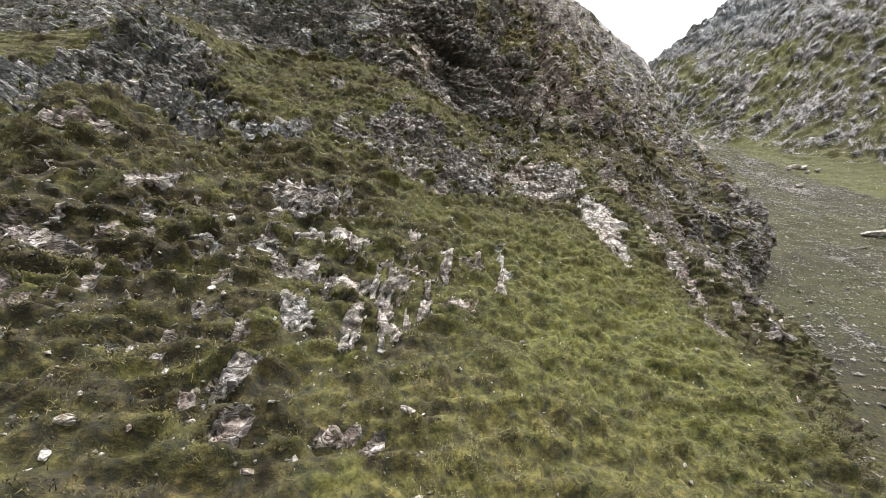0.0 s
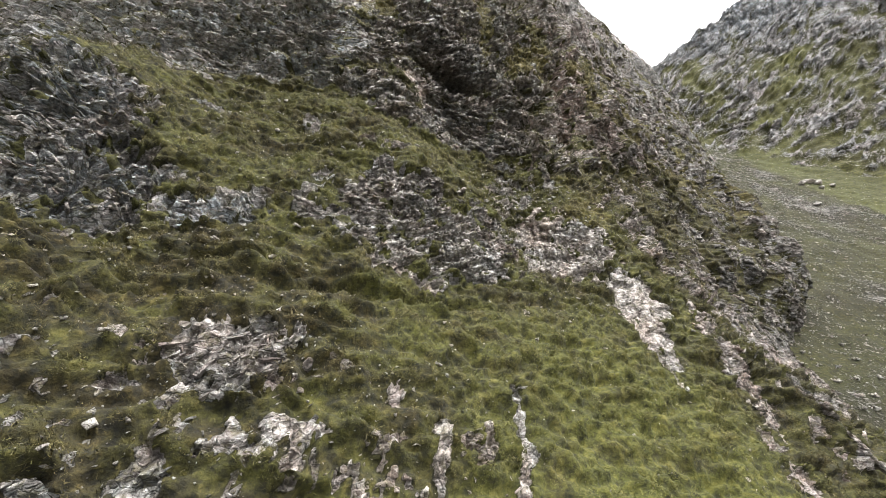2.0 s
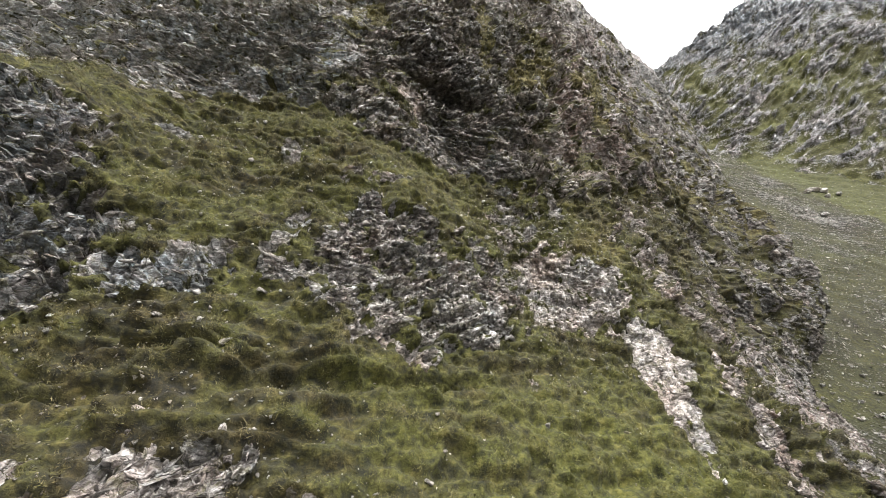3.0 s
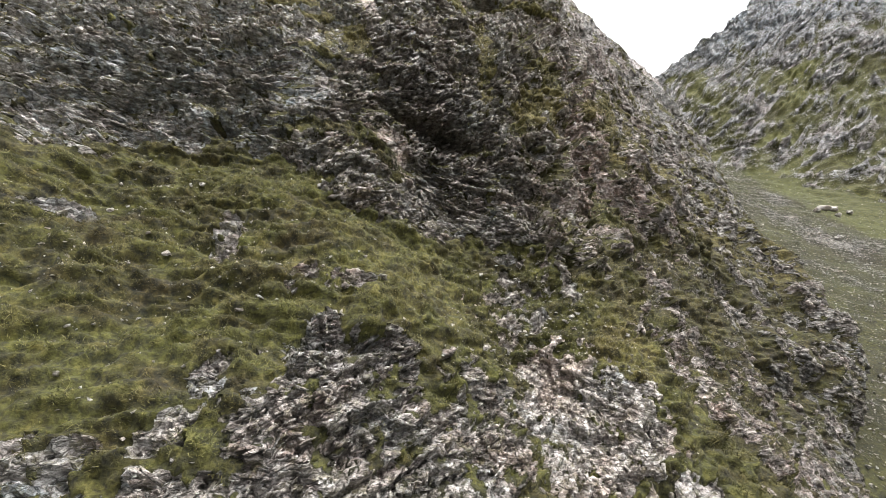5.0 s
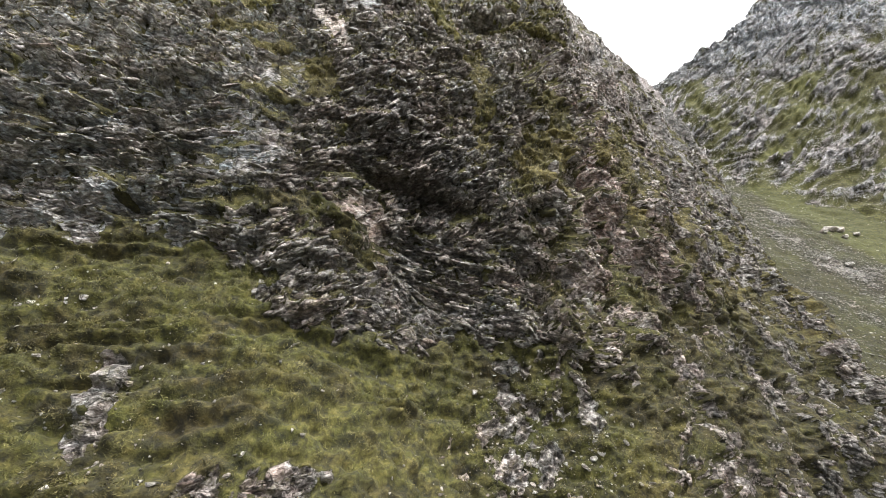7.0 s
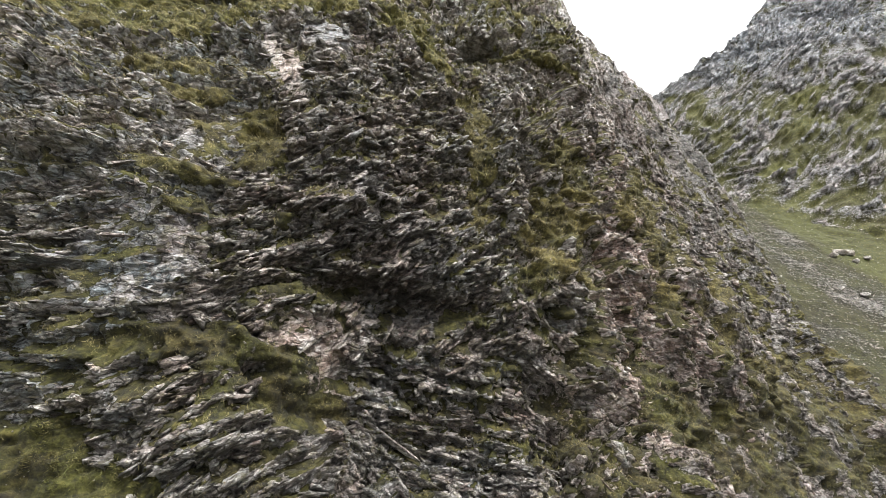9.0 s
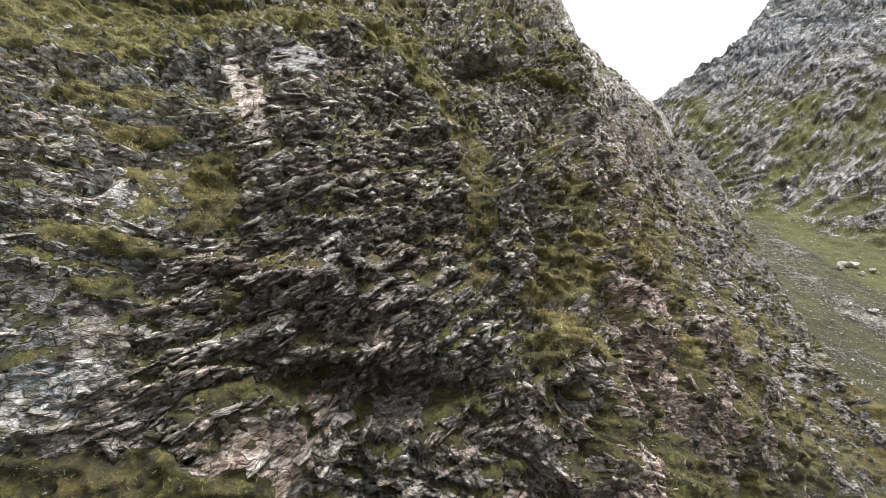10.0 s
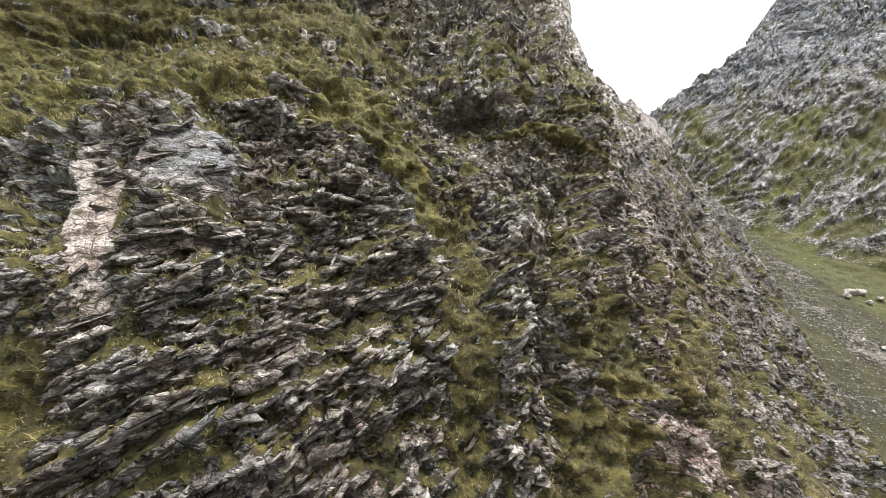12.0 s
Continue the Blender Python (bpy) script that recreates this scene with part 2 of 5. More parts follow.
def hill_material(name, size=1.0, hue=(1.0, 1.0, 1.0), sward=(1.0, 1.0, 1.0)):
    """Turf and schist, mixed by the land's own cover. size: how coarse the grain is. hue, sward: the tints of the stone and of the turf."""
    m, t, bsdf = material(name)
    where = t.nodes.new("ShaderNodeNewGeometry").outputs["Position"]
    rock, pale, warm, lush = field(t, "rock"), field(t, "pale"), field(t, "warm"), field(t, "lush")
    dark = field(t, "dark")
    k = 1 / size
    big = speckle(t, where, 0.35 * k, 3)
    mid = speckle(t, where, 2.2 * k, 5, 0.65)
    fine = speckle(t, where, 11 * k, 5, 0.7)
    flakes = speckle(t, where, 3.4 * k, 4, 0.65, (1, 1, 2.2), (0, 30, 0))
    tuft = speckle(t, where, 5.0 * k, 3, 0.6)
    crooked = bent(t, where, 2.0 * k, 0.45 * size)
    joint, block = fracture(t, crooked, 1.6 * k, (1, 1, 2.2), (0, 30, 0))
    joint_b, block_b = fracture(t, crooked, 4.2 * k, (1, 1, 1.8), (0, 30, 0))
    tiny = speckle(t, where, 26 * k, 3, 0.6)
    # turf: near-black at low values of the noise, then olive, then straw
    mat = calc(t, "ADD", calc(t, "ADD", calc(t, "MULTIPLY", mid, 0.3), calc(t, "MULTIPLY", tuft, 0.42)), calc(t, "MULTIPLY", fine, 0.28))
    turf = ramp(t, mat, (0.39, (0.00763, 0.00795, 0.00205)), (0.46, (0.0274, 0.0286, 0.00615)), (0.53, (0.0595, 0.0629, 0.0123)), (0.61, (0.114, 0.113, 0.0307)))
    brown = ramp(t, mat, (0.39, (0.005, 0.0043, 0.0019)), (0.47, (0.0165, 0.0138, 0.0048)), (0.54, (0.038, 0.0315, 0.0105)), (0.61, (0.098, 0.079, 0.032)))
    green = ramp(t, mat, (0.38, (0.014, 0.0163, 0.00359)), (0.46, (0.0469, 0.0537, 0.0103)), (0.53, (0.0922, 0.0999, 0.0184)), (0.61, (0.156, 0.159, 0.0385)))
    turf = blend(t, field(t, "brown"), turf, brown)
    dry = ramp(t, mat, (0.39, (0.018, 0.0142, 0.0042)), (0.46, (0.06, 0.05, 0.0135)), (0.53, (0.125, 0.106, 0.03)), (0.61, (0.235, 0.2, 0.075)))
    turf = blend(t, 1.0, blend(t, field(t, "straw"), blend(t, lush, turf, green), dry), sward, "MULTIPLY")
    # rock: grey schist with pale and rusty beds
    grain = calc(t, "ADD", calc(t, "ADD", calc(t, "MULTIPLY", flakes, 0.68), calc(t, "MULTIPLY", fine, 0.24)), calc(t, "MULTIPLY", tiny, 0.08))
    stone = ramp(t, grain, (0.38, (0.0413, 0.0393, 0.0373)), (0.45, (0.133, 0.125, 0.12)), (0.53, (0.248, 0.237, 0.227)), (0.61, (0.496, 0.475, 0.459)))
    pink = ramp(t, grain, (0.38, (0.0612, 0.0426, 0.0366)), (0.45, (0.212, 0.138, 0.12)), (0.53, (0.37, 0.265, 0.236)), (0.61, (0.577, 0.47, 0.436)))
    light = ramp(t, grain, (0.38, (0.12, 0.103, 0.095)), (0.45, (0.36, 0.318, 0.298)), (0.53, (0.6, 0.55, 0.525)), (0.60, (0.78, 0.75, 0.74)))
    stone = blend(t, warm, stone, pink)
    stone = blend(t, pale, stone, light)
    drift = ramp(t, big, (0.38, (0.95, 0.99, 1.02)), (0.5, (1.0, 1.0, 1.0)), (0.62, (1.07, 0.98, 0.94)))
    stone = blend(t, 1.0, blend(t, 1.0, stone, drift, "MULTIPLY"), hue, "MULTIPLY")
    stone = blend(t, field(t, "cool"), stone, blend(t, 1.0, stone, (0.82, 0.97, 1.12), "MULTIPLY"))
    stone = blend(t, calc(t, "MULTIPLY", field(t, "rust"), 0.75), stone, blend(t, 0.35, (0.36, 0.19, 0.14), stone))
    tone = ramp(t, calc(t, "ADD", calc(t, "MULTIPLY", block, 0.5), calc(t, "MULTIPLY", block_b, 0.5)), (0.2, (0.42, 0.41, 0.4)), (0.48, (1.0, 1.0, 1.0)))
    stone = blend(t, 1.0, stone, tone, "MULTIPLY")
    bright = grey(t, calc(t, "ADD", calc(t, "MULTIPLY", block, 0.5), calc(t, "MULTIPLY", block_b, 0.5)), 0.5, 0.74)
    stone = blend(t, calc(t, "MULTIPLY", bright, 0.5), stone, light)
    lines = calc(t, "MULTIPLY", grey(t, joint, -0.04, 0.06), grey(t, joint_b, -0.16, 0.08))
    lichen = grey(t, speckle(t, where, 3.1 * k, 5, 0.75), 0.49, 0.61)
    stone = blend(t, calc(t, "MULTIPLY", lichen, 0.6), stone, (0.125, 0.112, 0.05))
    # dark: the stone's own dark tone, and the painted shade of the overhang
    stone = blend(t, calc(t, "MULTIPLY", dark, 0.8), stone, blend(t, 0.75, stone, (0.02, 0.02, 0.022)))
    stone = blend(t, lines, (0.012, 0.011, 0.009), stone)
    # sparse white specks: quartz glints painted into the stone colour
    glint = grey(t, speckle(t, where, 9 * k, 4, 0.75), 0.6, 0.68)
    stone = blend(t, calc(t, "MULTIPLY", calc(t, "MULTIPLY", glint, lines), 0.55), stone, (0.68, 0.64, 0.6))
    edge = grey(t, calc(t, "ADD", rock, calc(t, "MULTIPLY", calc(t, "SUBTRACT", mat, 0.5), 2.4)), 0.42, 0.58)
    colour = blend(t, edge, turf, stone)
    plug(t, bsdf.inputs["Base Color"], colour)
    plug(t, bsdf.inputs["Roughness"], calc(t, "SUBTRACT", 0.95, calc(t, "MULTIPLY", edge, 0.45)))
    bsdf.inputs["Specular IOR Level"].default_value = 0.45
    bump = t.nodes.new("ShaderNodeBump")
    bump.inputs["Strength"].default_value = 1.0
    bump.inputs["Distance"].default_value = 0.2 * size
    plug(t, bump.inputs["Height"], calc(t, "ADD", calc(t, "MULTIPLY", calc(t, "ADD", calc(t, "ADD", grain, calc(t, "MULTIPLY", lines, 0.5)), calc(t, "ADD", calc(t, "MULTIPLY", block, 0.7), calc(t, "MULTIPLY", block_b, 0.3))), edge), calc(t, "MULTIPLY", mat, 0.8)))
    t.links.new(bump.outputs[0], bsdf.inputs["Normal"])
    return m


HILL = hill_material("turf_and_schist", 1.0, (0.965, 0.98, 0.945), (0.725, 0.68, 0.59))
# the far stone's bluer tint: its own blue-grey and some painted haze
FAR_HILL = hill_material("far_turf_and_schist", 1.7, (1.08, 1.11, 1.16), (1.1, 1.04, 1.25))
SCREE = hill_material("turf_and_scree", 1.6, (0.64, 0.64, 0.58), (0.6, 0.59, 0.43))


# ---- the hillside ----
def cliff_line(u):
    """The foot of the main cliff."""
    return np.interp(u, (-60, -16, -13, -8, -5, -3.6, 0.8, 2.5, 6, 7.3, 8.6, 10.2, 11.5, 13, 15, 22, 30, 45),
                     (36, 37.8, 40, 40.7, 39.7, 37.4, 37.6, 40, 39, 38.3, 37.2, 35.4, 32, 29.5, 28, 31, 36, 38))


def union(*masks):
    out = masks[0]
    for m in masks[1:]:
        out = np.maximum(out, m)
    return out


def cover(u, v, wob):
    """Bare rock, outcrop by outcrop, and the turf that grows on the cliff."""
    a, b = u + 0.75 * wob[0], v + 0.75 * wob[1]

    def q(cu, cv, ru, rv, turn=0.0):
        k = min(0.75, 0.5 * min(ru, rv) + 0.1)
        return patch(u + k * wob[0], v + k * wob[1], cu, cv, ru, rv, turn)

    zones = {
        "cliff": smooth(-0.5, 0.5, b - cliff_line(a)),
        "spur": 0.75 * smooth(14, 19, a) * smooth(15, 25, b),
        "rib": union(q(-1.8, 14.4, 0.22, 1.6), q(-1.4, 13.5, 0.2, 0.6)), "rib_small": q(-2.6, 13.3, 0.25, 1.0), "rib_thin": q(-0.68, 14.9, 0.18, 1.1), "rib_low": q(-4.1, 13.4, 0.34, 0.75, 15),
        "rib_upper": union(q(-4.1, 15.4, 0.42, 0.4), q(-3.4, 15.1, 0.55, 0.32), q(-2.7, 15.1, 0.32, 0.25), q(-2.25, 15.2, 0.13, 0.6)), "rib_far": q(2.3, 17.5, 0.22, 1.8),
        "rib_short": q(0.15, 17.0, 0.2, 1.1), "rib_tiny": q(1.3, 17.5, 0.17, 0.7), "rib_high": q(-3.7, 17.0, 0.42, 0.6),
        "hump": q(-5.1, 18.7, 1.5, 1.2), "hump_low": union(q(-5.8, 15.9, 0.4, 0.35), q(-7.3, 15.5, 0.6, 0.3)),
        "low": q(-4.75, 10.9, 0.3, 0.75, -28), "low_dark": q(-4.2, 9.9, 0.45, 0.4), "low_chip": q(-1.4, 9.9, 0.22, 0.3), "low_flat": q(-2.1, 10.2, 0.4, 0.25),
        "left_a": 0.68 * q(-9.7, 17.4, 1.1, 0.4), "left_b": 0.68 * q(-10.7, 14.4, 1.2, 0.4), "left_c": 0.8 * q(-9.2, 15.3, 0.8, 0.35), "left_d": 0.68 * q(-10.4, 12.9, 1.2, 0.35),
        "left_slab": q(-12.6, 19.4, 1.5, 0.35),
        "knob": 0.8 * union(q(-1.0, 26.4, 4.0, 2.9), q(-1.8, 29.6, 2.4, 1.1), 0.7 * q(-2.6, 32.4, 1.8, 0.6, 10), q(2.2, 28, 1.7, 3.0)),
        "slab": union(q(9.9, 25.9, 1.5, 1.7, -8), q(10.0, 23.2, 0.95, 2.0, -2)),
        "chute": 0.95 * union(q(6.2, 29.6, 2.5, 3.2, 15), q(7.6, 29.6, 2.3, 2.0, -20)), "gully": union(0.6 * q(4.8, 34.5, 1.7, 3.5), 0.85 * q(4.4, 38.4, 0.7, 0.4), 0.85 * q(4.2, 35.7, 0.9, 0.5), 0.85 * q(7.7, 36.3, 0.55, 1.6)),
        "pale_left": 0.8 * union(q(-5.3, 27.7, 0.6, 1.7, -20), q(-7.6, 26.0, 1.3, 0.6, 10), q(-5.0, 25.6, 0.9, 0.5)),
        "band": 0.9 * q(14.2, 23.4, 0.9, 3.6, 5), "band_low": 0.85 * q(13.5, 17.5, 0.6, 2.5, 10),
        "crag": union(q(-13.2, 25.4, 3.1, 3.4), q(-8.8, 25.0, 1.9, 0.9), q(-15.4, 29, 2.6, 4.2), q(-22, 27, 6, 5)),
        "prow": q(36.4, 42.8, 1.4, 3.4, 12), "bare": 0.8 * q(-7.3, 34.3, 0.7, 1.7, 15), "bare_flat": 0.9 * q(-13.2, 34.6, 1, 0.4),
    }
    bands = smooth(-0.35, 0.25, np.sin(b * 2.6 + 2.2 * wob[0]) + 0.8 * wob[1])
    turf = union(0.9 * bands * smooth(56.4, 58.2, b) * (1 - smooth(0.5, 3, a)) * (1 - smooth(67, 71, b)), q(-12, 60.2, 9, 3.4) * (0.5 + 0.5 * smooth(-0.5, 0.1, stretched(U, V, 0 * U, 3, 7, 0.55, 1, 171))), 0.95 * q(-11, 66.5, 13, 4.5) * smooth(-0.45, 0.15, stretched(U, V, 0 * U, 4, 6, 0.8, 1, 173)), q(-11, 56.6, 4.5, 1.0), q(-9.2, 53, 2.2, 0.7), 0.9 * q(-7.4, 51.2, 1.3, 0.5), q(-3, 60.2, 3.4, 1.6), q(0.9, 58.9, 1.9, 1.4), 0.9 * q(2.6, 56.8, 0.9, 1.4), 0.7 * q(3.8, 53.5, 0.6, 4.6), 0.9 * q(7.2, 48, 1.3, 0.9),
                 0.9 * q(14.6, 50.5, 0.5, 2), 0.9 * q(15.9, 57, 0.9, 5, -18), 0.9 * q(7.9, 50.6, 1.4, 1.1), 0.8 * q(6, 49.4, 0.8, 0.5), 0.8 * q(9.3, 53.6, 0.9, 1.3), q(9, 63.6, 3.8, 0.3), 0.7 * bands * patch(U, V, 8, 68, 5, 5, 0, 0.5), 0.9 * q(18.4, 52.6, 0.6, 2), 0.95 * q(13.2, 43.9, 1.5, 1.9), 0.95 * q(18.2, 45, 0.9, 1.2), 0.95 * q(6.2, 47.1, 1.1, 0.6), 0.9 * q(14.3, 49.6, 0.5, 0.6), 0.95 * q(-4.6, 42.3, 2.9, 0.42, 4), 0.9 * q(-1.6, 41.6, 1.2, 0.7), 0.8 * q(-5.8, 47.2, 1.3, 0.35),
                 0.9 * q(8.4, 63.5, 2.6, 0.3), 0.95 * q(9.2, 35.6, 1.7, 2.4, -35), 0.95 * q(12.6, 38.6, 1.8, 2.2, 35), 0.95 * q(15.2, 43.4, 2.6, 1.3, -25), 0.9 * q(25.5, 39.2, 2.8, 1.2, -35), 0.85 * q(18.5, 38.5, 2.2, 1.2, -40), 0.9 * q(30.4, 51, 2.5, 1.2, -40), 0.9 * q(18.6, 52.4, 1.5, 0.8, -45), 0.9 * q(15, 49.8, 0.9, 0.7), 0.9 * q(13.4, 54.6, 0.7, 1.6, -10), 0.9 * q(-4.4, 49.6, 1.0, 1.6, 15), 0.85 * q(-6, 47.2, 1.8, 0.3), 0.7 * q(-5.7, 45.8, 0.7, 0.35), 0.7 * q(-3, 44.2, 0.8, 0.3, 25), 0.6 * q(20, 40, 3, 5, -25), 0.7 * q(24, 47, 2, 4, -25))
    return zones, turf


def stretched(u, v, w, turn, along, across, depth, seed):
    c, s = math.cos(radians(turn)), math.sin(radians(turn))
    return lattice(np.stack([(u * c + v * s) / along, (v * c - u * s) / across, w / depth], -1), seed)


def spaced(*runs):
    """Steps along a line: runs of (end, step), starting from the first number."""
    out = [runs[0]]
    for end, step in runs[1:]:
        n = max(1, round((end - out[-1]) / step))
        out += list(np.linspace(out[-1], end, n + 1)[1:])
    return np.array(out)


def land_mesh(name, pts, quads, fields, mat, flat, inward=None):
    """One mesh of the sheet's faces, with the fields of cover on its points. inward: closes it below into a solid body."""
    used, inv = np.unique(quads, return_inverse=True)
    quads = inv.reshape(-1, 4)
    co, n = pts[used], len(used)
    if inward is not None:
        co = np.concatenate([co, co + inward[used]])
        e = np.concatenate([quads[:, [0, 1]], quads[:, [1, 2]], quads[:, [2, 3]], quads[:, [3, 0]]])
        key = np.sort(e, axis=1) @ (n, 1)
        _, first, count = np.unique(key, return_index=True, return_counts=True)
        rim = e[first[count == 1]]
        sides = np.stack([rim[:, 1], rim[:, 0], rim[:, 0] + n, rim[:, 1] + n], -1)
        flat = np.concatenate([flat, np.ones(len(quads) + len(sides), bool)])
        quads = np.concatenate([quads, quads[:, ::-1] + n, sides])
    me = bpy.data.meshes.new(name)
    me.vertices.add(len(co))
    me.vertices.foreach_set("co", co.astype(np.float32).ravel())
    me.loops.add(len(quads) * 4)
    me.loops.foreach_set("vertex_index", quads.astype(np.int32).ravel())
    me.polygons.add(len(quads))
    me.polygons.foreach_set("loop_start", np.arange(0, len(quads) * 4, 4, dtype=np.int32))
    me.polygons.foreach_set("use_smooth", ~flat)
    for key, val in fields.items():
        at = me.attributes.new(key, "FLOAT", "POINT")
        val = val[used] if inward is None else np.tile(val[used], 2)
        at.data.foreach_set("value", val.astype(np.float32))
    me.materials.append(mat)
    me.update(calc_edges=True)
    return new(name, me)


def grid_quads(nu, nv):
    i = (np.arange(nv - 1)[:, None] * nu + np.arange(nu - 1)[None, :]).ravel()
    return np.stack([i, i + 1, i + nu + 1, i + nu], -1)


def normals_of(pts, nu, nv):
    g = pts.reshape(nv, nu, 3)
    n = np.cross(np.gradient(g, axis=1), np.gradient(g, axis=0)).reshape(-1, 3)
    return n / np.linalg.norm(n, axis=1)[:, None]


FINE = 0.08
rs = np.random.RandomState(5)
us = spaced(-70, (-40, 1.5), (-22, 0.5), (-14, 0.2), (14, FINE), (24, 0.14), (46, 0.25), (60, 0.8))
vs = spaced(-45, (0, 1.5), (7, 0.3), (66, FINE), (76, 0.16), (86, 0.25), (95, 0.5), (130, 2))
NU, NV = len(us), len(vs)
U, V = (g.ravel() for g in np.meshgrid(us, vs))
AREA = np.outer(np.gradient(vs), np.gradient(us)).ravel()
W = hill(U, V)
smooth_pts = to_world(U, V, W)
out_of = normals_of(smooth_pts, NU, NV)
flatpos = np.stack([U, V, W], -1)
wob = [fbm(flatpos / 1.5, 4, 11, 0.62), fbm(flatpos / 1.5, 4, 21, 0.62)]
zones, turf = cover(U, V, wob)
patchy = fbm(flatpos / 0.9, 4, 31, 0.6)
rock = union(*(m * (1.15 if k.startswith(("rib", "slab", "low")) else 1) for k, m in zones.items()))
stony = union(0.45 * patch(U, V, -9, 15, 5, 5, 0, 0.6), 0.5 * patch(U, V, -2.5, 16, 5, 3.5, 0, 0.6), 0.3 * smooth(12, 14, U), 0.22 * patch(U, V, 4, 26, 8, 6, 0, 0.6), 0.4 * patch(U, V, 5, 34.5, 3.4, 4.5, 0, 0.6), 0.12 * patch(U, V, -7, 34, 9, 6, 0, 0.6), 0.05 + 0 * U)
ragged = fbm(flatpos / 0.7, 3, 36, 0.7)
rock = smooth(0.28, 0.72, rock + 0.42 * patchy * (0.25 + rock) + 0.3 * ragged * (0.15 + rock) - 0.08 + stony * smooth(0.1, 0.7, patchy) * 2.2)
splinters = np.clip(1.5 * stretched(U, V, W, 84, 1.1, 0.2, 0.6, 481), 0, 1)
rock = np.maximum(rock * (1 - 0.5 * splinters * union(*(m for k, m in zones.items() if k.startswith("rib")))), smooth(0.25, 0.5, splinters * (0.6 + 0.5 * patchy) * patch(U, V, -2.2, 15.2, 3.6, 2.8, 0, 0.5)))
streaky = smooth(0.0, 0.5, stretched(U, V, W, -47, 9, 1.9, 3, 141) + 0.35 * patchy) * smooth(13, 19, U)
turf = np.maximum(turf, 0.5 * streaky)
turf = turf * (1 - 0.9 * zones["prow"]) * (1 - patch(U, V, 4.7, 65.8, 1.8, 1.1, -15))
rock = rock * (1 - np.clip(turf * (1 + 0.8 * patchy), 0, 1))

# relief of the rock: thin beds that dip, blocks, cracks
lean = [smooth(-7, -3, U) * (1 - smooth(4, 7, U)), 1 - smooth(-7, -3, U), smooth(4, 7, U)]
low = np.maximum(1 - smooth(22, 27, V), 0.9 * zones["crag"])


def stairs(turn, period, tread, seed, loose=1.2):
    """Steps of the rock: upright risers and narrow treads, uneven and broken off sideways."""
    c, s = math.cos(radians(turn)), math.sin(radians(turn))
    off = stretched(U, V, W, turn, 6, 1.6, 3, seed) + 0.45 * stretched(U, V, W, turn, 1.6, 0.8, 1.5, seed + 1)
    f = ((V * c - U * s) / period + loose * off) % 1.0
    tall = 0.35 + 0.65 * smooth(-0.4, 0.4, stretched(U, V, W, turn, 3.5, 1.5, 2, seed + 2))
    return tall * (np.where(f < 1 - tread, f / (1 - tread), (1 - f) / tread) - 0.5)


beds = lean[0] * stairs(36, 0.6, 0.68, 441, 0.7) + lean[1] * stairs(5, 0.6, 0.65, 445) + 0.4 * lean[2] * (1 - 0.5 * smooth(13, 18, U)) * stairs(-42, 0.8, 0.6, 449)
recess = (1 - smooth(43.8, 45, V)) * smooth(-1.4, -0.2, U) * (1 - smooth(4.8, 6.5, U)) * zones["cliff"]
beds = beds * (1 - recess) + 1.1 * recess * stairs(-9, 0.5, 0.6, 453, 0.6)
fins = np.clip(1.8 * stretched(U, V, W, 84, 1.3, 0.22, 0.8, 61), -1, 1)
beds = beds * (1 - 0.5 * low) + fins * 0.14 * low
blocks = fbm(flatpos / 2.4, 3, 71)
crack, facet = cells(flatpos / (0.9, 0.7, 0.9) + 0.25 * np.stack([wob[0], wob[1], wob[0]], -1), 81)
rift, slab_of = cells(flatpos / (1.5, 1.25, 1.5) + 0.35 * np.stack([wob[1], wob[0], wob[0]], -1), 85)
seam, shard = cells(flatpos / (0.42, 0.3, 0.4) + 0.3 * np.stack([wob[1], wob[0], wob[1]], -1), 83)
ribs_of = union(*(m for k, m in zones.items() if k.startswith("rib")))
lefts_of = union(*(m for k, m in zones.items() if k.startswith(("left", "low"))))
big = 0.25 + 0.75 * zones["cliff"]
ledge = lean[1] * np.clip(2.0 * stretched(U, V, W, 3, 5, 1.0, 2, 121), -1, 1) * 0.42 + lean[0] * np.clip(1.8 * stretched(U, V, W, 27, 3.2, 0.75, 1.5, 122), -1, 1) * 0.45
split = np.abs(stretched(U, V, W, 78, 7, 2.2, 3, 124))
ledge = ledge + lean[2] * (np.clip(1.8 * stretched(U, V, W, 76, 6, 1.5, 2, 123), -1, 1) * 0.5 - 0.6 * (1 - smooth(0, 0.14, split)) + 0.22 * np.clip(2 * stretched(U, V, W, 0, 2.5, 0.7, 1.5, 125), -1, 1))
grit = rs.normal(0, 1, len(U))


stepped = lean[1] * 0.75 * stairs(4, 2.2, 0.55, 401) + lean[0] * 0.3 * stairs(33, 1.8, 0.62, 405, 0.9) + lean[2] * 0.9 * stairs(-12, 2.6, 0.5, 409) * (1 - smooth(15, 22, U))
on_top = smooth(55, 58, V) * (1 - smooth(2, 5, U))
stepped = stepped * (1 - on_top) + on_top * 1.1 * stairs(2, 2.1, 0.5, 413)
coarse = smooth(13, 20, U)
spines = np.clip(1.7 * stretched(U, V, W, -47, 11, 2.2, 3, 131) + 0.5 * fbm(flatpos / 3.2, 3, 132), -1, 1)
plain = 1 - 0.92 * union(patch(U, V, -6.2, 49, 1.0, 1.2), 0.85 * patch(U, V, -6.5, 44.6, 1.9, 1.7, 0, 0.5), patch(U, V, -4.6, 53.6, 0.9, 2.6, 27), patch(U, V, -3.0, 54.9, 1.1, 1.2), patch(U, V, -2, 43, 1, 1.1)) - 0.5 * zones["slab"]
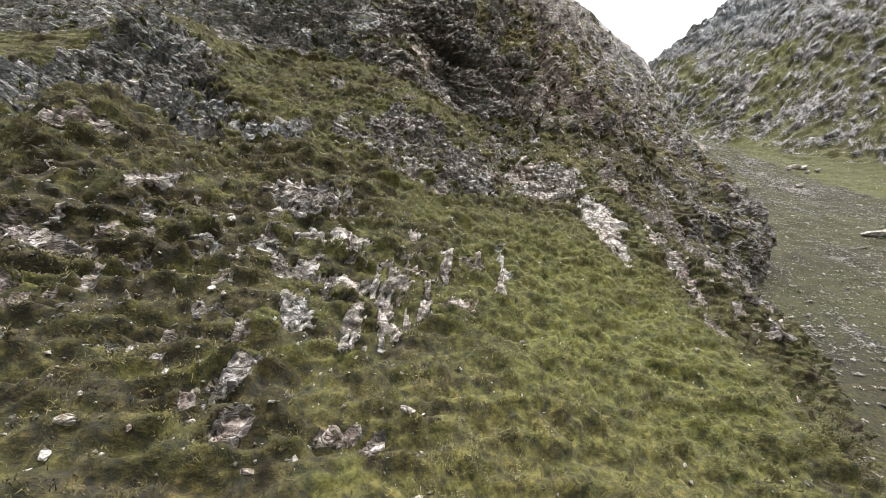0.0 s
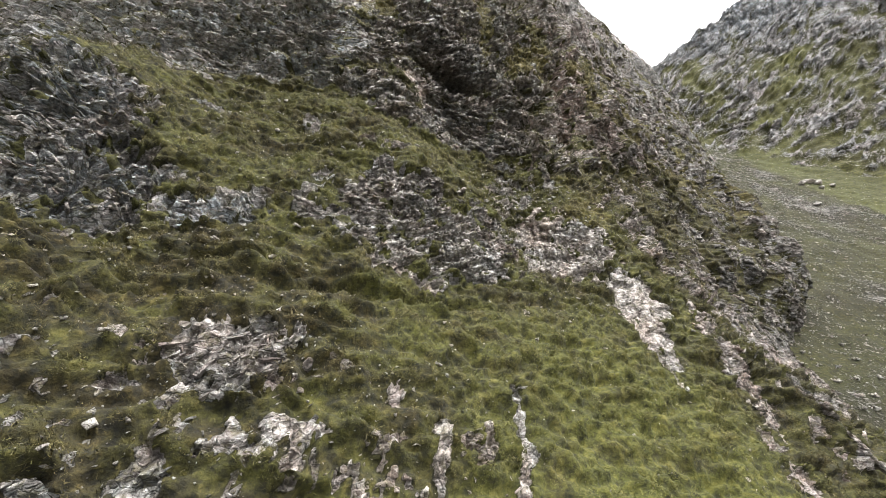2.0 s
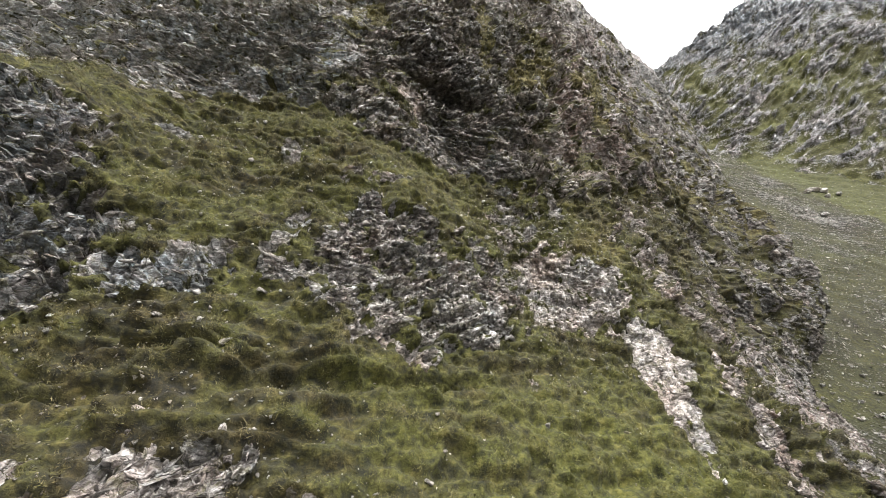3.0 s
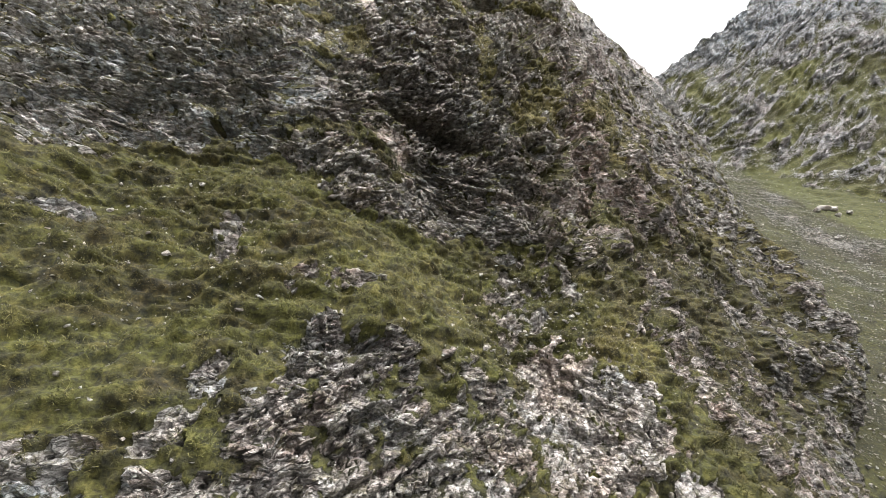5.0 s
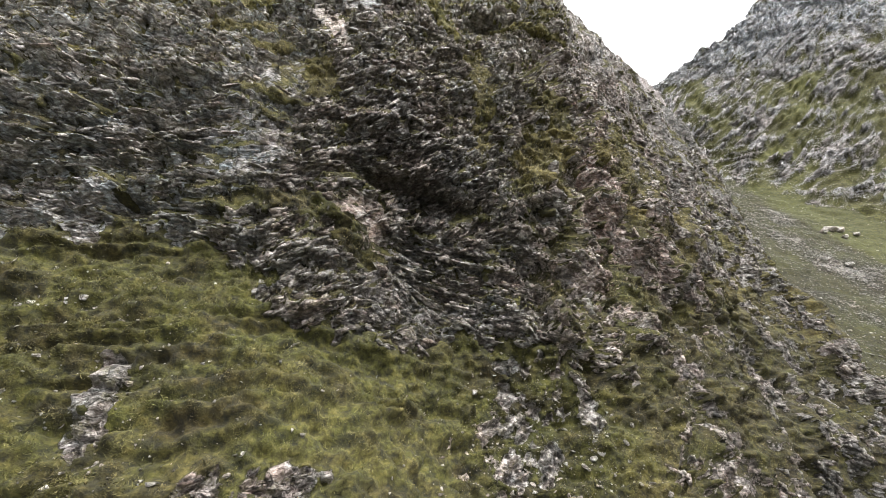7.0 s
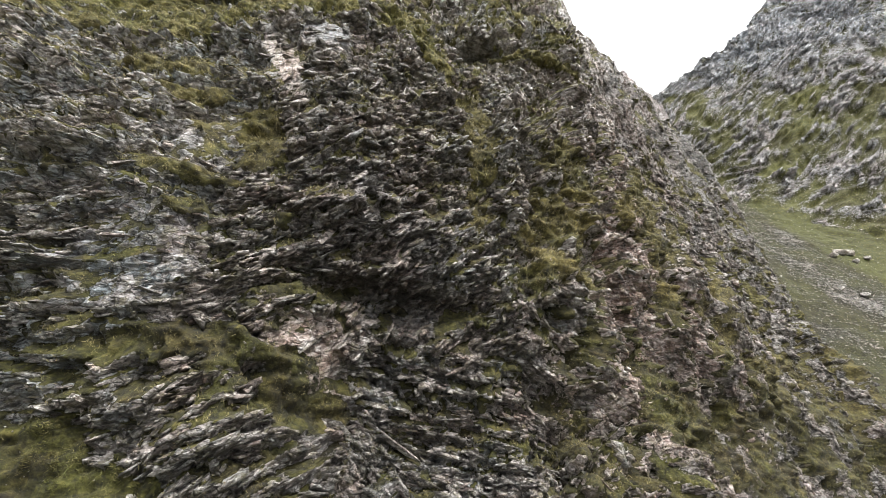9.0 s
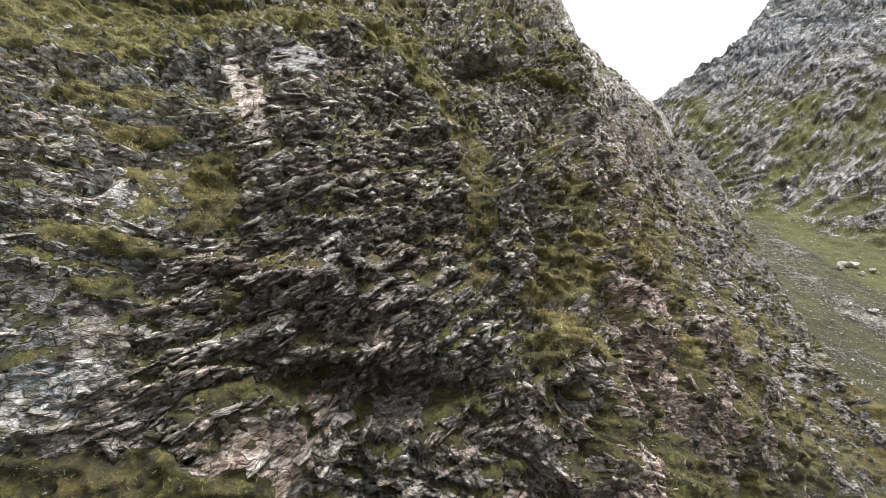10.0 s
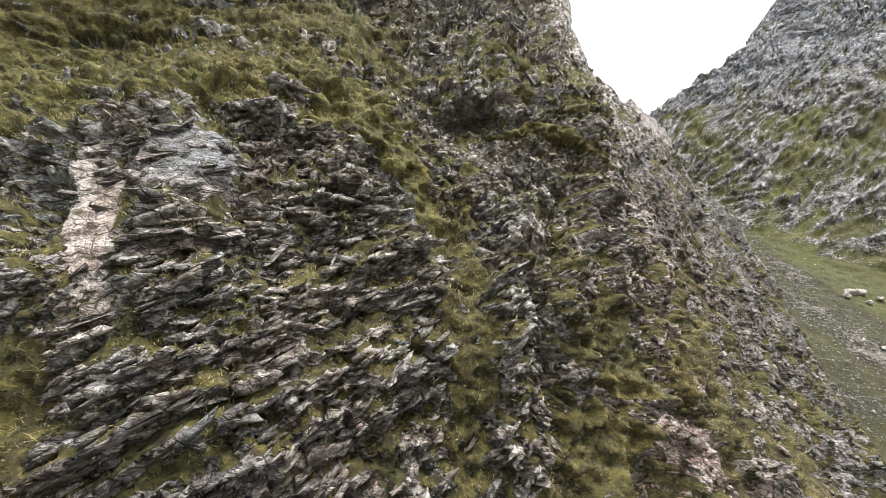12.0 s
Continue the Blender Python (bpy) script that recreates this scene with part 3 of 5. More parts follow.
rock_relief = 1.3 * coarse * spines + (0.4 * ledge + stepped) * zones["cliff"] * (1 - 0.7 * coarse) + 0.8 * stairs(2, 1.9, 0.4, 417) * zones["crag"] + 0.35 * stairs(14, 1.5, 0.6, 425) * zones["knob"] + 0.008 * grit + 0.07 * ribs_of * (1 + 1.2 * fins) + 1.2 * zones["prow"] + 0.05 * lefts_of + 0.25 * zones["hump"] + 0.09 * (shard - 0.5) - 0.05 * (1 - smooth(0, 0.12, seam)) + 0.5 * beds * plain + 0.5 * big * blocks + 0.3 * plain * (1 + 0.3 * lean[2] + 0.4 * coarse - 0.3 * lean[1]) * (facet - 0.5) + 0.55 * (slab_of - 0.5) * (0.35 + 0.65 * lean[2]) - 0.22 * (1 - smooth(0, 0.1, rift)) - 0.16 * (1 - smooth(0, 0.14, crack)) + 0.08
rock_relief = rock_relief + zones["crag"] * (0.7 * (slab_of - 0.5) + 0.3 * (facet - 0.5) - 0.3 * (1 - smooth(0, 0.14, rift)))
rock_relief = rock_relief - 0.8 * zones["crag"] * (1 - smooth(0, 0.16, np.abs(stretched(U, V, W, 82, 5, 1.7, 3, 461))))
skyline = smooth(58, 64, V) * smooth(10, 13, U)
rock_relief = rock_relief * (1 - 0.55 * skyline) * (0.15 + 0.85 * plain) * (1 - 0.45 * smooth(8, 12, U) - 0.3 * smooth(12, 17, U)) + 0.3 * smooth(13, 17, U) * spines + 1.8 * lean[2] * (1 - 0.8 * skyline) * zones["cliff"] * (1 - 0.5 * coarse) * (np.abs(np.clip(1.6 * stretched(U, V, W, 76, 7, 2.4, 3, 471), -1, 1)) - 0.4)
# relief of the turf: tussocks and small steps along the slope
tussock = np.abs(lattice(flatpos / (0.75, 0.55, 0.7), 91))
steps = np.clip(1.6 * stretched(U, V, W, 3, 2.6, 0.6, 1.0, 92), -1, 1)
heath = union(0.95 * patch(U, V, -7.5, 20, 6, 5, 0, 0.6), 0.95 * patch(U, V, -10, 15, 6.5, 5.5, 0, 0.5), 0.7 * patch(U, V, -4, 12, 5, 6, 0, 0.6), 0.95 * patch(U, V, -7, 9, 6, 3.5, 0, 0.5), 0.7 * patch(U, V, -8, 60.5, 15, 4.5, 0, 0.4), 0.65 * patch(U, V, -9, 34, 8, 5, 0, 0.7), 0.65 * smooth(11, 14, U), 0.38 + 0 * U) * (1 - 0.75 * patch(U, V, 7, 16, 5.5, 7, 0, 0.5))
sods = stairs(7, 1.2, 0.35, 421, 1.5)
turf_relief = 0.14 - (0.16 + 0.14 * heath) * tussock + (0.1 + 0.5 * heath) * sods + 0.14 * steps + 0.35 * heath * stairs(8, 2.6, 0.5, 457) + 0.17 * fbm(flatpos / (0.5, 0.36, 0.45), 2, 93, 0.7) + 0.3 * lattice(flatpos / (1.8, 1.2, 1.5), 94) + 0.006 * grit
relief = turf_relief * (1 - rock) + rock_relief * rock
# hollows, clefts and bulges of the cliff
cleft = 11.3 + 0.3 * np.clip(V - 55, 0, None) + 0.35 * wob[0]
relief = relief - 2.4 * patch(U, V, 4.8, 65.8, 1.25, 0.55, -15, 0.4) + 0.5 * patch(U, V, 4.8, 66.8, 2.0, 0.5, -15, 0.5) - 1.3 * patch(U, V, 0.6, 45.5, 2.6, 0.5, 8, 0.5) + 0.5 * patch(U, V, 0.6, 47.4, 3, 1.2, 8, 0.6)
relief = relief - 2.4 * np.exp(-(((U - cleft) / 0.5) ** 2)) * smooth(45, 47, V) * (1 - smooth(59, 61, V)) + 0.4 * patch(U, V, 5.4, 54.8, 0.55, 3.2, -15, 0.5)
relief = relief + 0.5 * patch(U, V, -3.0, 54.9, 1.1, 1.2, 0, 0.3) - 0.7 * patch(U, V, -5.9, 53.6, 0.55, 1.5, 27, 0.4) - 0.9 * patch(U, V, -14, 40.6, 1.2, 0.45, 0, 0.5) - 0.7 * patch(U, V, -10.2, 41.6, 0.8, 0.35, 0, 0.5)
relief = relief - 0.5 * patch(U, V, -1.8, 22.3, 3.2, 0.3, 12, 0.6) + 0.25 * zones["knob"] - 0.9 * patch(U, V, -2.2, 30.0, 1.3, 0.4, 8, 0.7)
pts = smooth_pts + out_of * relief[:, None]
facing = normals_of(pts, NU, NV)

# turf that clings to the ledges of the rock
growth = 0.5 + 0.5 * fbm(flatpos / 2.2, 3, 101)
shelf = smooth(0.22, 0.5, facing[:, 2]) * smooth(0.18, 0.5, growth + 0.02 * (U > 4) - 0.22 * smooth(8, 14, U) + 0.1 * smooth(48, 54, V) * (U < 12))
rock_seen = np.clip(rock * (1 - 0.95 * shelf * np.maximum.reduce([zones["cliff"], 0.6 * zones["knob"], 0.6 * zones["crag"]])), 0, 1)
# moss and short turf in the hollows of the right-hand walls
mossy = smooth(0.25, 0.5, fbm(flatpos / (1.6, 1.3, 1.5), 4, 161, 0.6) + 0.3 * growth - 0.25 * relief) * smooth(4.5, 8, U) * zones["cliff"] * (1 - smooth(58, 62, V))
rock_seen = rock_seen * (1 - 0.7 * mossy * (1 - 0.6 * patch(U, V, 12.3, 49, 3.0, 8, -12, 0.5)))
ribs, lefts = ribs_of, lefts_of
vein = patch(U, V, -4.6, 53.7, 0.5 + 0.15 * wob[0], 2.5, 27, 0.25)
rock_seen = np.maximum(rock_seen, union(vein, patch(U, V, -3.0, 54.9, 1.0, 1.0)))
pale = np.clip(union(0.95 * ribs, 0.62 * zones["slab"], 0.15 * lefts, 0.15 * zones["hump"], 0.5 * patch(U, V, -9, 25, 2.5, 1),
                     0.8 * patch(U, V, -0.2, 24.9, 3.4, 1.5), 0.9 * patch(U, V, 1.6, 25.6, 1.2, 1.2), 0.9 * patch(U, V, -9, 25, 2.2, 0.9), 0.95 * zones["chute"], 0.75 * zones["gully"], 0.6 * zones["pale_left"], 0.5 * zones["prow"], 0.65 * patch(U, V, 5.4, 54.8, 0.6, 3.2, -15), 0.8 * vein, 0.7 * patch(U, V, -2.0, 43, 1.0, 1.1), 0.8 * patch(U, V, 0.1, 42.5, 1.1, 0.3), 0.2 * patch(U, V, -6.6, 44.6, 2.2, 1.8, 0, 0.6), 0.2 * patch(U, V, -5, 48.6, 1.6, 1.2, 0, 0.6), 0.6 * patch(U, V, 4.4, 38.4, 0.8, 0.5), 0.6 * patch(U, V, 4.2, 35.7, 1, 0.6),
                     0.6 * patch(U, V, -0.3, 42.4, 1.2, 0.4)) + 0.3 * patchy - 0.05 + 0.25 * (facet - 0.55) + 0.15 * (shard - 0.55) + 0.65 * lean[1] * zones["cliff"] * smooth(-0.6, 0.2, patchy) * (1 - 0.6 * patch(U, V, -7, 44.6, 2.6, 2.4)) + 0.05 * zones["knob"] * (1 - smooth(26.5, 28.5, V)) + 0.22 * smooth(46, 51, V) * zones["cliff"] + 0.3 * patch(U, V, 9, 48, 4, 5, 0, 0.6) + 0.6 * patch(U, V, 4, 68, 7, 6, 0, 0.6) + 0.3 * patch(U, V, 7, 44, 3, 3, 0, 0.6) + 0.2 * zones["cliff"] * (1 - smooth(-9, -6, U)) - 0.5 * patch(U, V, -6.2, 44.4, 2.6, 2.2, 0, 0.5) - 0.45 * patch(U, V, -0.3, 46, 3.5, 3.4, 0, 0.6) + 0.4 * smooth(60, 64, V) * (1 - smooth(2, 4, U)), 0, 1)
warm = np.clip(union(0.5 * ribs, 0.7 * zones["slab"], 0.55 * smooth(6, 9, U) * (1 - 0.6 * smooth(20, 30, U)), 1.6 * zones["chute"], 0.6 * lefts,
                     vein, 0.4 * patch(U, V, -1, 48, 4, 5, 0, 0.6), 1.0 * patch(U, V, 12.3, 50, 3.0, 11, -12, 0.5), 0.6 * patch(U, V, 8, 46, 3, 4, 0, 0.6), 0.22 - 0.16 * lean[1]) + 0.4 * wob[0], 0, 1)
lush = np.clip(union(0.6 * patch(U, V, 7, 68, 6, 5, 0, 0.5), 0.85 * patch(U, V, 7, 16.5, 5.5, 6.5, 0, 0.6), 0.5 * patch(U, V, -2, 21.5, 5, 1.5), 0.25 * patch(U, V, -8, 20, 3, 2.5), 0.3 * patch(U, V, 0, 10, 12, 4, 0, 0.6),
                     0.35 * patch(U, V, -5, 35, 6, 4, 0, 0.6), 0.9 * patch(U, V, -11, 60, 10, 5), 0.5 * patch(U, V, 12.7, 43, 2, 3), 0.05 * zones["cliff"], 0.9 * patch(U, V, -4, 59, 8, 3.5), 0.6 * patch(U, V, -8, 52, 5, 4), 0.15 + 0 * U) + 0.3 * wob[1], 0, 1)
brown = np.clip(0.95 * heath - 0.12 + 0.75 * stretched(U, V, W, 6, 2.2, 0.6, 1.5, 431) + 0.5 * fbm(flatpos / 0.8, 3, 433), 0, 1) * (1 - 0.8 * smooth(55, 58, V))
lush = lush * (1 - 0.85 * brown) * (1 - 0.55 * zones["cliff"] * (1 - smooth(54, 57, V)))
brown = np.maximum(brown, 0.85 * np.clip(0.45 + 0.2 * smooth(6, 12, U) + wob[0], 0, 1) * zones["cliff"] * (1 - 0.7 * smooth(50, 56, V)))
straw = np.clip(union(0.8 * patch(U, V, 7.2, 48.2, 1.5, 1.3, 0, 0.5), 0.7 * patch(U, V, 9.3, 51.8, 1.1, 1.7, 0, 0.5), 0.8 * patch(U, V, 13.3, 54.4, 0.9, 2.2, -10, 0.5), 0.8 * patch(U, V, 18.6, 52.4, 1.8, 1.0, -45, 0.5), 0.7 * patch(U, V, 15, 49.8, 1.1, 0.9, 0, 0.5), 0.3 * patch(U, V, 3, 10, 5, 2, 0, 0.6), 0.15 * patch(U, V, -1, 33.5, 5, 3, 0, 0.6), 0.4 * patch(U, V, 9.5, 33, 1.4, 3, -35, 0.6), 0.4 * patch(U, V, -2, 62, 18, 10, 0, 0.5), 0.35 * zones["cliff"] * smooth(46, 50, V)) + 0.3 * patchy, 0, 0.85)
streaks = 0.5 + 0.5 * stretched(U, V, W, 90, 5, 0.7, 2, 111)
# dark stone; the patches around the buttress overhang paint in its shade
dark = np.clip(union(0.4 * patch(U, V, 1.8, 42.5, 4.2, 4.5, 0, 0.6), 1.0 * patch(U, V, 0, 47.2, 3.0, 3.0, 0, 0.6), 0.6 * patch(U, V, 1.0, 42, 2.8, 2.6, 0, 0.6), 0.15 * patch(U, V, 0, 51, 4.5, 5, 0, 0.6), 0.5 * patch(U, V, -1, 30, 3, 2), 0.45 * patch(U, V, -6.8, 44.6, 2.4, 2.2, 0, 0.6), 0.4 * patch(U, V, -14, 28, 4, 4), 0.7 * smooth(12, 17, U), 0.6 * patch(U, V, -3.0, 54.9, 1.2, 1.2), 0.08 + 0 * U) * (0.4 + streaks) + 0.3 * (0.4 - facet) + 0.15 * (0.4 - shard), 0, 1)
rust = np.clip(union(0.9 * patch(U, V, 15.9, 48.5, 1.3, 1.6), 0.9 * patch(U, V, 20.3, 47, 1.2, 1.8), 0.4 * patch(U, V, 20, 64, 5, 4, 0, 0.6), 0.5 * patch(U, V, -2, 43, 1, 1.1), 0.4 * vein, 0.5 * patch(U, V, 14, 46.6, 1.2, 1.3), 0.75 * patch(U, V, 12.8, 52, 1.6, 8, -15, 0.5), 0.6 * patch(U, V, 16.5, 49, 1.6, 3, -20, 0.5), 0.4 * patch(U, V, 9.5, 45, 1.5, 2), 0.7 * patch(U, V, -1.3, 44.6, 0.3, 0.5), 0.5 * patch(U, V, 12, 47, 1.2, 1.2),
                     0.3 * patch(U, V, -1, 49, 3, 3, 0, 0.6)) + 0.4 * patchy - 0.03, 0, 1)
cool = np.clip(union(0.95 * patch(U, V, -7.2, 44.8, 2.8, 3, 0, 0.5), 0.8 * patch(U, V, -3.0, 54.9, 1.2, 1.2), 0.55 * patch(U, V, 2, 43, 4, 4, 0, 0.6), 0.85 * zones["crag"], 0.6 * lean[1] * zones["cliff"], 0.15 + 0 * U) - 0.3 * wob[1] - 0.6 * rust, 0, 1)
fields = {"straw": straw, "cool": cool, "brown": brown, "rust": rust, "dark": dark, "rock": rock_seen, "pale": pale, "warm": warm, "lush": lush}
quads = grid_quads(NU, NV)
flat = rock_seen[quads].mean(1) > 0.5

# the sheet is cut along its outcrops, so that each is a body of its own
ROCKS = {
    "rib": "pale quartz rib standing out of the turf", "rib_small": "short pale quartz rib in the turf", "rib_thin": "thin pale quartz rib in the turf",
    "rib_low": "broken pale rib of rock in brown turf", "rib_upper": "pale jagged rib above a mossy step", "rib_far": "long thin pale rib in green turf",
    "rib_short": "short grey rib of rock in turf", "rib_tiny": "small grey rib of rock in turf",
    "hump": "rounded grey schist hump ringed by turf", "hump_low": "low grey schist outcrop in brown turf",
    "low": "pink-white split boulder sunk in the turf", "low_dark": "dark grey rock sunk in the turf", "low_chip": "small white rock sunk in the turf", "low_flat": "flat pale rock sunk in the turf",
    "left_a": "flaky grey ledge in brown heather turf", "left_b": "flat pinkish ledge in brown heather turf", "left_c": "small flaky ledge in brown turf", "left_d": "low flaky rock ledge in brown turf",
    "left_slab": "long pale slab below the dark crag", "knob": "dark flaky schist knoll with a pale foot", "slab": "smooth pale slab of rock on green turf",
    "chute": "pinkish broken rock and rubble in a chute", "gully": "loose pale rubble in a grassy gully", "band": "ragged grey rock band along the spur", "band_low": "low ragged rock band beside lush grass",
    "crag": "dark blue-grey crag with pale broken foot", "prow": "dark jagged fin of rock at the end of the spur", "rib_high": "small pale rib of rock in brown turf", "pale_left": "pale broken slabs in yellow-green turf", "bare": "bare grey patch of rock in the grass", "bare_flat": "flat bare rock patch in the grass",
}
names = list(ROCKS)
stack = np.stack([zones[k] for k in names])
best, strength = stack.argmax(0), stack.max(0)
corner = quads[:, 0]
uc, vc = U[corner], V[corner]
owner = np.full(len(quads), -1)
mine = (strength[corner] > 0.4) & (zones["cliff"][corner] < 0.5)
owner[mine] = best[corner][mine]
wall = (owner < 0) & (zones["cliff"][corner] > 0.5)
owner[wall & (uc < -4.2)] = 100
owner[wall & (uc >= -4.2) & (uc < 4.8)] = 101
owner[wall & (uc >= 4.8) & (uc < 15)] = 102
owner[wall & (uc >= 15)] = 103
owner[wall & (vc > 66) & (uc > 4) & (uc < 15)] = 104
owner[wall & (vc > 57.5) & (uc < 3)] = 105


def islands(code):
    """A number for each connected piece of faces of one owner."""
    g = code.reshape(NV - 1, NU - 1)
    lab = np.arange(g.size).reshape(g.shape)
    across_ok, up_ok = g[:, 1:] == g[:, :-1], g[1:] == g[:-1]
    for _ in range(400):
        old = lab.copy()
        m = np.where(across_ok, np.minimum(lab[:, 1:], lab[:, :-1]), lab[:, 1:])
        lab[:, 1:] = m
        lab[:, :-1] = np.where(across_ok, np.minimum(lab[:, :-1], m), lab[:, :-1])
        m = np.where(up_ok, np.minimum(lab[1:], lab[:-1]), lab[1:])
        lab[1:] = m
        lab[:-1] = np.where(up_ok, np.minimum(lab[:-1], m), lab[:-1])
        lab = lab.ravel()[lab.ravel()].reshape(g.shape)
        if (lab == old).all():
            break
    return lab.ravel()


def absorb(code, small, within=None):
    """Gives small pieces to the neighbour that rings them."""
    g, sm = code.reshape(NV - 1, NU - 1).copy(), small.reshape(NV - 1, NU - 1).copy()
    z = np.zeros(g.shape, int) if within is None else within.reshape(g.shape)
    for _ in range(60):
        for src, dst in ((np.s_[:, :-1], np.s_[:, 1:]), (np.s_[:, 1:], np.s_[:, :-1]), (np.s_[:-1], np.s_[1:]), (np.s_[1:], np.s_[:-1])):
            take = sm[dst] & ~sm[src] & (z[dst] == z[src])
            g[dst] = np.where(take, g[src], g[dst])
            sm[dst] = sm[dst] & ~take
        if not sm.any():
            break
    return g.ravel()


for _ in range(3):
    _, inv, count = np.unique(islands(owner), return_inverse=True, return_counts=True)
    largest = {c: count[np.unique(inv[owner == c])].max() for c in np.unique(owner)}
    owner = absorb(owner, count[inv] < np.array([largest[c] if c >= 100 or c == -1 else 70 for c in owner]))

WALLS = {-1: ("hillside", "steep tussocky grass slope with stones", "hillside"), 100: ("cliff_left", "blue-grey schist wall with level mossy ledges", "cliff"),
         101: ("cliff_middle", "dark buttress of dipping schist plates", "cliff"), 102: ("cliff_right", "pinkish grey cliff with hanging turf", "cliff"),
         103: ("spur", "grey rocky spur with grassy streaks", "ridge"), 104: ("tower", "grey rock tower above a dark hollow", "cliff"),
         105: ("terrace", "grassy terrace with rocks above the cliff", "terrace")}
BODY = {}
inward = -0.5 * out_of
lab = islands(owner)
block_of = islands(lab * 256 + np.round(slab_of[corner] * 255).astype(int))
_, inv, count = np.unique(block_of, return_inverse=True, return_counts=True)
block_of = islands(absorb(block_of, (count[inv] < 60) & (owner >= 0) & (owner < 100), lab))
for code in np.unique(owner):
    if code in WALLS:
        sel = owner == code
        name, label, kind = WALLS[code]
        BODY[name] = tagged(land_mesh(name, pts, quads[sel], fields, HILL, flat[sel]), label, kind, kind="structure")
        continue
    # an outcrop: a body that is parted into its blocks along the wide joints
    for piece in np.unique(lab[owner == code]):
        sel = np.flatnonzero(lab == piece)
        root = new("rock_outcrop")
        root.matrix_basis = Matrix.Translation(pts[quads[sel, 0]].mean(0))
        tagged(root, ROCKS[names[code]], "rock outcrop", "outcrops on the slope")
        BODY.setdefault(names[code], root)
        back = root.matrix_basis.inverted()
        for c in np.unique(block_of[sel]):
            mine = sel[block_of[sel] == c]
            ob = land_mesh("block", pts, quads[mine], fields, HILL, flat[mine], inward)
            ob.parent = root
            ob.matrix_basis = back

# ---- the valley and the far mountain ----
xs = spaced(-2500, (-200, 230), (10, 20), (36, 1.5), (190, 0.55), (300, 5), (2500, 200))
ys = spaced(-2500, (-100, 200), (20, 6), (40, 1.5), (100, 0.8), (215, 0.5), (400, 8), (2500, 200))
FU, FV = len(xs), len(ys)
FX, FY = (g.ravel() for g in np.meshgrid(xs, ys))
FZ = scree(FX, FY)
fpos = np.stack([FX, FY, FZ], -1)
steep = smooth(0.8, 3.6, FZ - valley_floor(FX, FY) + 1.2 * fbm(fpos / 12, 3, 201))
fpatch = fbm(fpos / 11, 4, 211, 0.6)
fl = FX - 0.18 * (FY - 90) + 2.5 * fbm(fpos / 14, 3, 216)
streak = fbm(np.stack([fl / 3.2, FY / 42, 0 * FX], -1), 3, 215)
scree_band = np.exp(-(((fl - 79) / 4.0) ** 2)) + 0.45 * np.exp(-(((fl - 88) / 2) ** 2)) + 0.5 * np.exp(-(((fl - 62) / 2.0) ** 2)) * (FY < 66)
bank = smooth(91.5, 94, fl) * smooth(60, 75, FY)
fpatch = fpatch + 0.5 * fbm(fpos / 3.5, 3, 213, 0.7)
strike, fall = (FX - 0.85 * FY) / 1.31 + 2.5 * fbm(fpos / 25, 3, 237), FZ
strike = strike + 0.55 * fall
gully = lattice(np.stack([strike / 8, fall / 38, 0 * FX], -1), 238) + 0.6 * lattice(np.stack([strike / 3.2, fall / 16, 0 * FX], -1), 239)
fjit = 0.35 * np.stack([fbm(fpos / 5, 2, 292), fbm(fpos / 5, 2, 294), fbm(fpos / 5, 2, 296)], -1)
_, ffacet = cells(fpos / (6, 6, 9) + fjit, 291)
_, fchip = cells(fpos / (2.6, 2.6, 4) + fjit, 293)
wx = 2.5 * fbm(fpos / 18, 2, 233)
bend = radians(56) + 0.3 * fbm(fpos / 30, 2, 236)
line, rise = (FX - 0.85 * FY) / 1.31 + wx, FZ - 85
fa, fb = line * np.cos(bend) + rise * np.sin(bend), rise * np.cos(bend) - line * np.sin(bend)
slivers = lattice(np.stack([fa / 9, fb / 2.2, 0 * FX], -1), 231) + 0.7 * lattice(np.stack([fa / 4.5, fb / 1.2, 0 * FX + 3], -1), 232)
saw = lambda d, q: np.where((f := (d / q + 0.5 * slivers + 0.8 * fbm(fpos / 11, 2, 235)) % 1.0) < 0.6, f / 0.6, (1 - f) / 0.4) - 0.5
crags = 1.5 * saw(fb, 6.5) * smooth(-0.4, 0.3, slivers) + 0.8 * saw(fb + 0.3 * fa, 3.0)
rough = lattice(np.stack([fa / 3.2, fb / 1.1, 0 * FX + 7], -1), 234)


def belt(cx, cz, length, width, slant):
    """A belt across the mountain face, climbing to the side by slant degrees."""
    ca, sa = math.cos(radians(slant)), math.sin(radians(slant))
    da, db = (FX - cx) * ca + (FZ - cz) * sa, (FZ - cz) * ca - (FX - cx) * sa
    return np.exp(-((da / length) ** 2) - (((db + 1.2 * wx / 2.5) / width) ** 2)) * steep * (FX > 85)


lawn = np.clip(0.9 * belt(138, 91, 6, 1.8, 40) + 0.7 * belt(129, 76, 7, 1.2, 42) + 0.4 * belt(112, 92, 8, 2, 50) + 0.4 * belt(118, 62, 6, 1.4, 40), 0, 1)
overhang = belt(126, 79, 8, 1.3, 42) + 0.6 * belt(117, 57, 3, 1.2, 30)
frock = np.clip(steep * (0.41 + 0.16 * fpatch + 0.24 * slivers + 0.1 * gully + 0.22 * rough + 0.2 * smooth(80, 120, FZ) + 0.4 * overhang - 0.6 * lawn) + (1 - steep) * (0.3 + 0.12 * streak + 0.2 * fpatch + 0.2 * scree_band - 0.22 * bank), 0, 1)
apron = (FX > 88) * 4 * steep * (1 - steep) * smooth(-0.2, 0.4, fbm(fpos / 5, 3, 202))
frock = np.clip(frock + 0.35 * steep * (FX < 80) + 0.35 * apron, 0, 1)
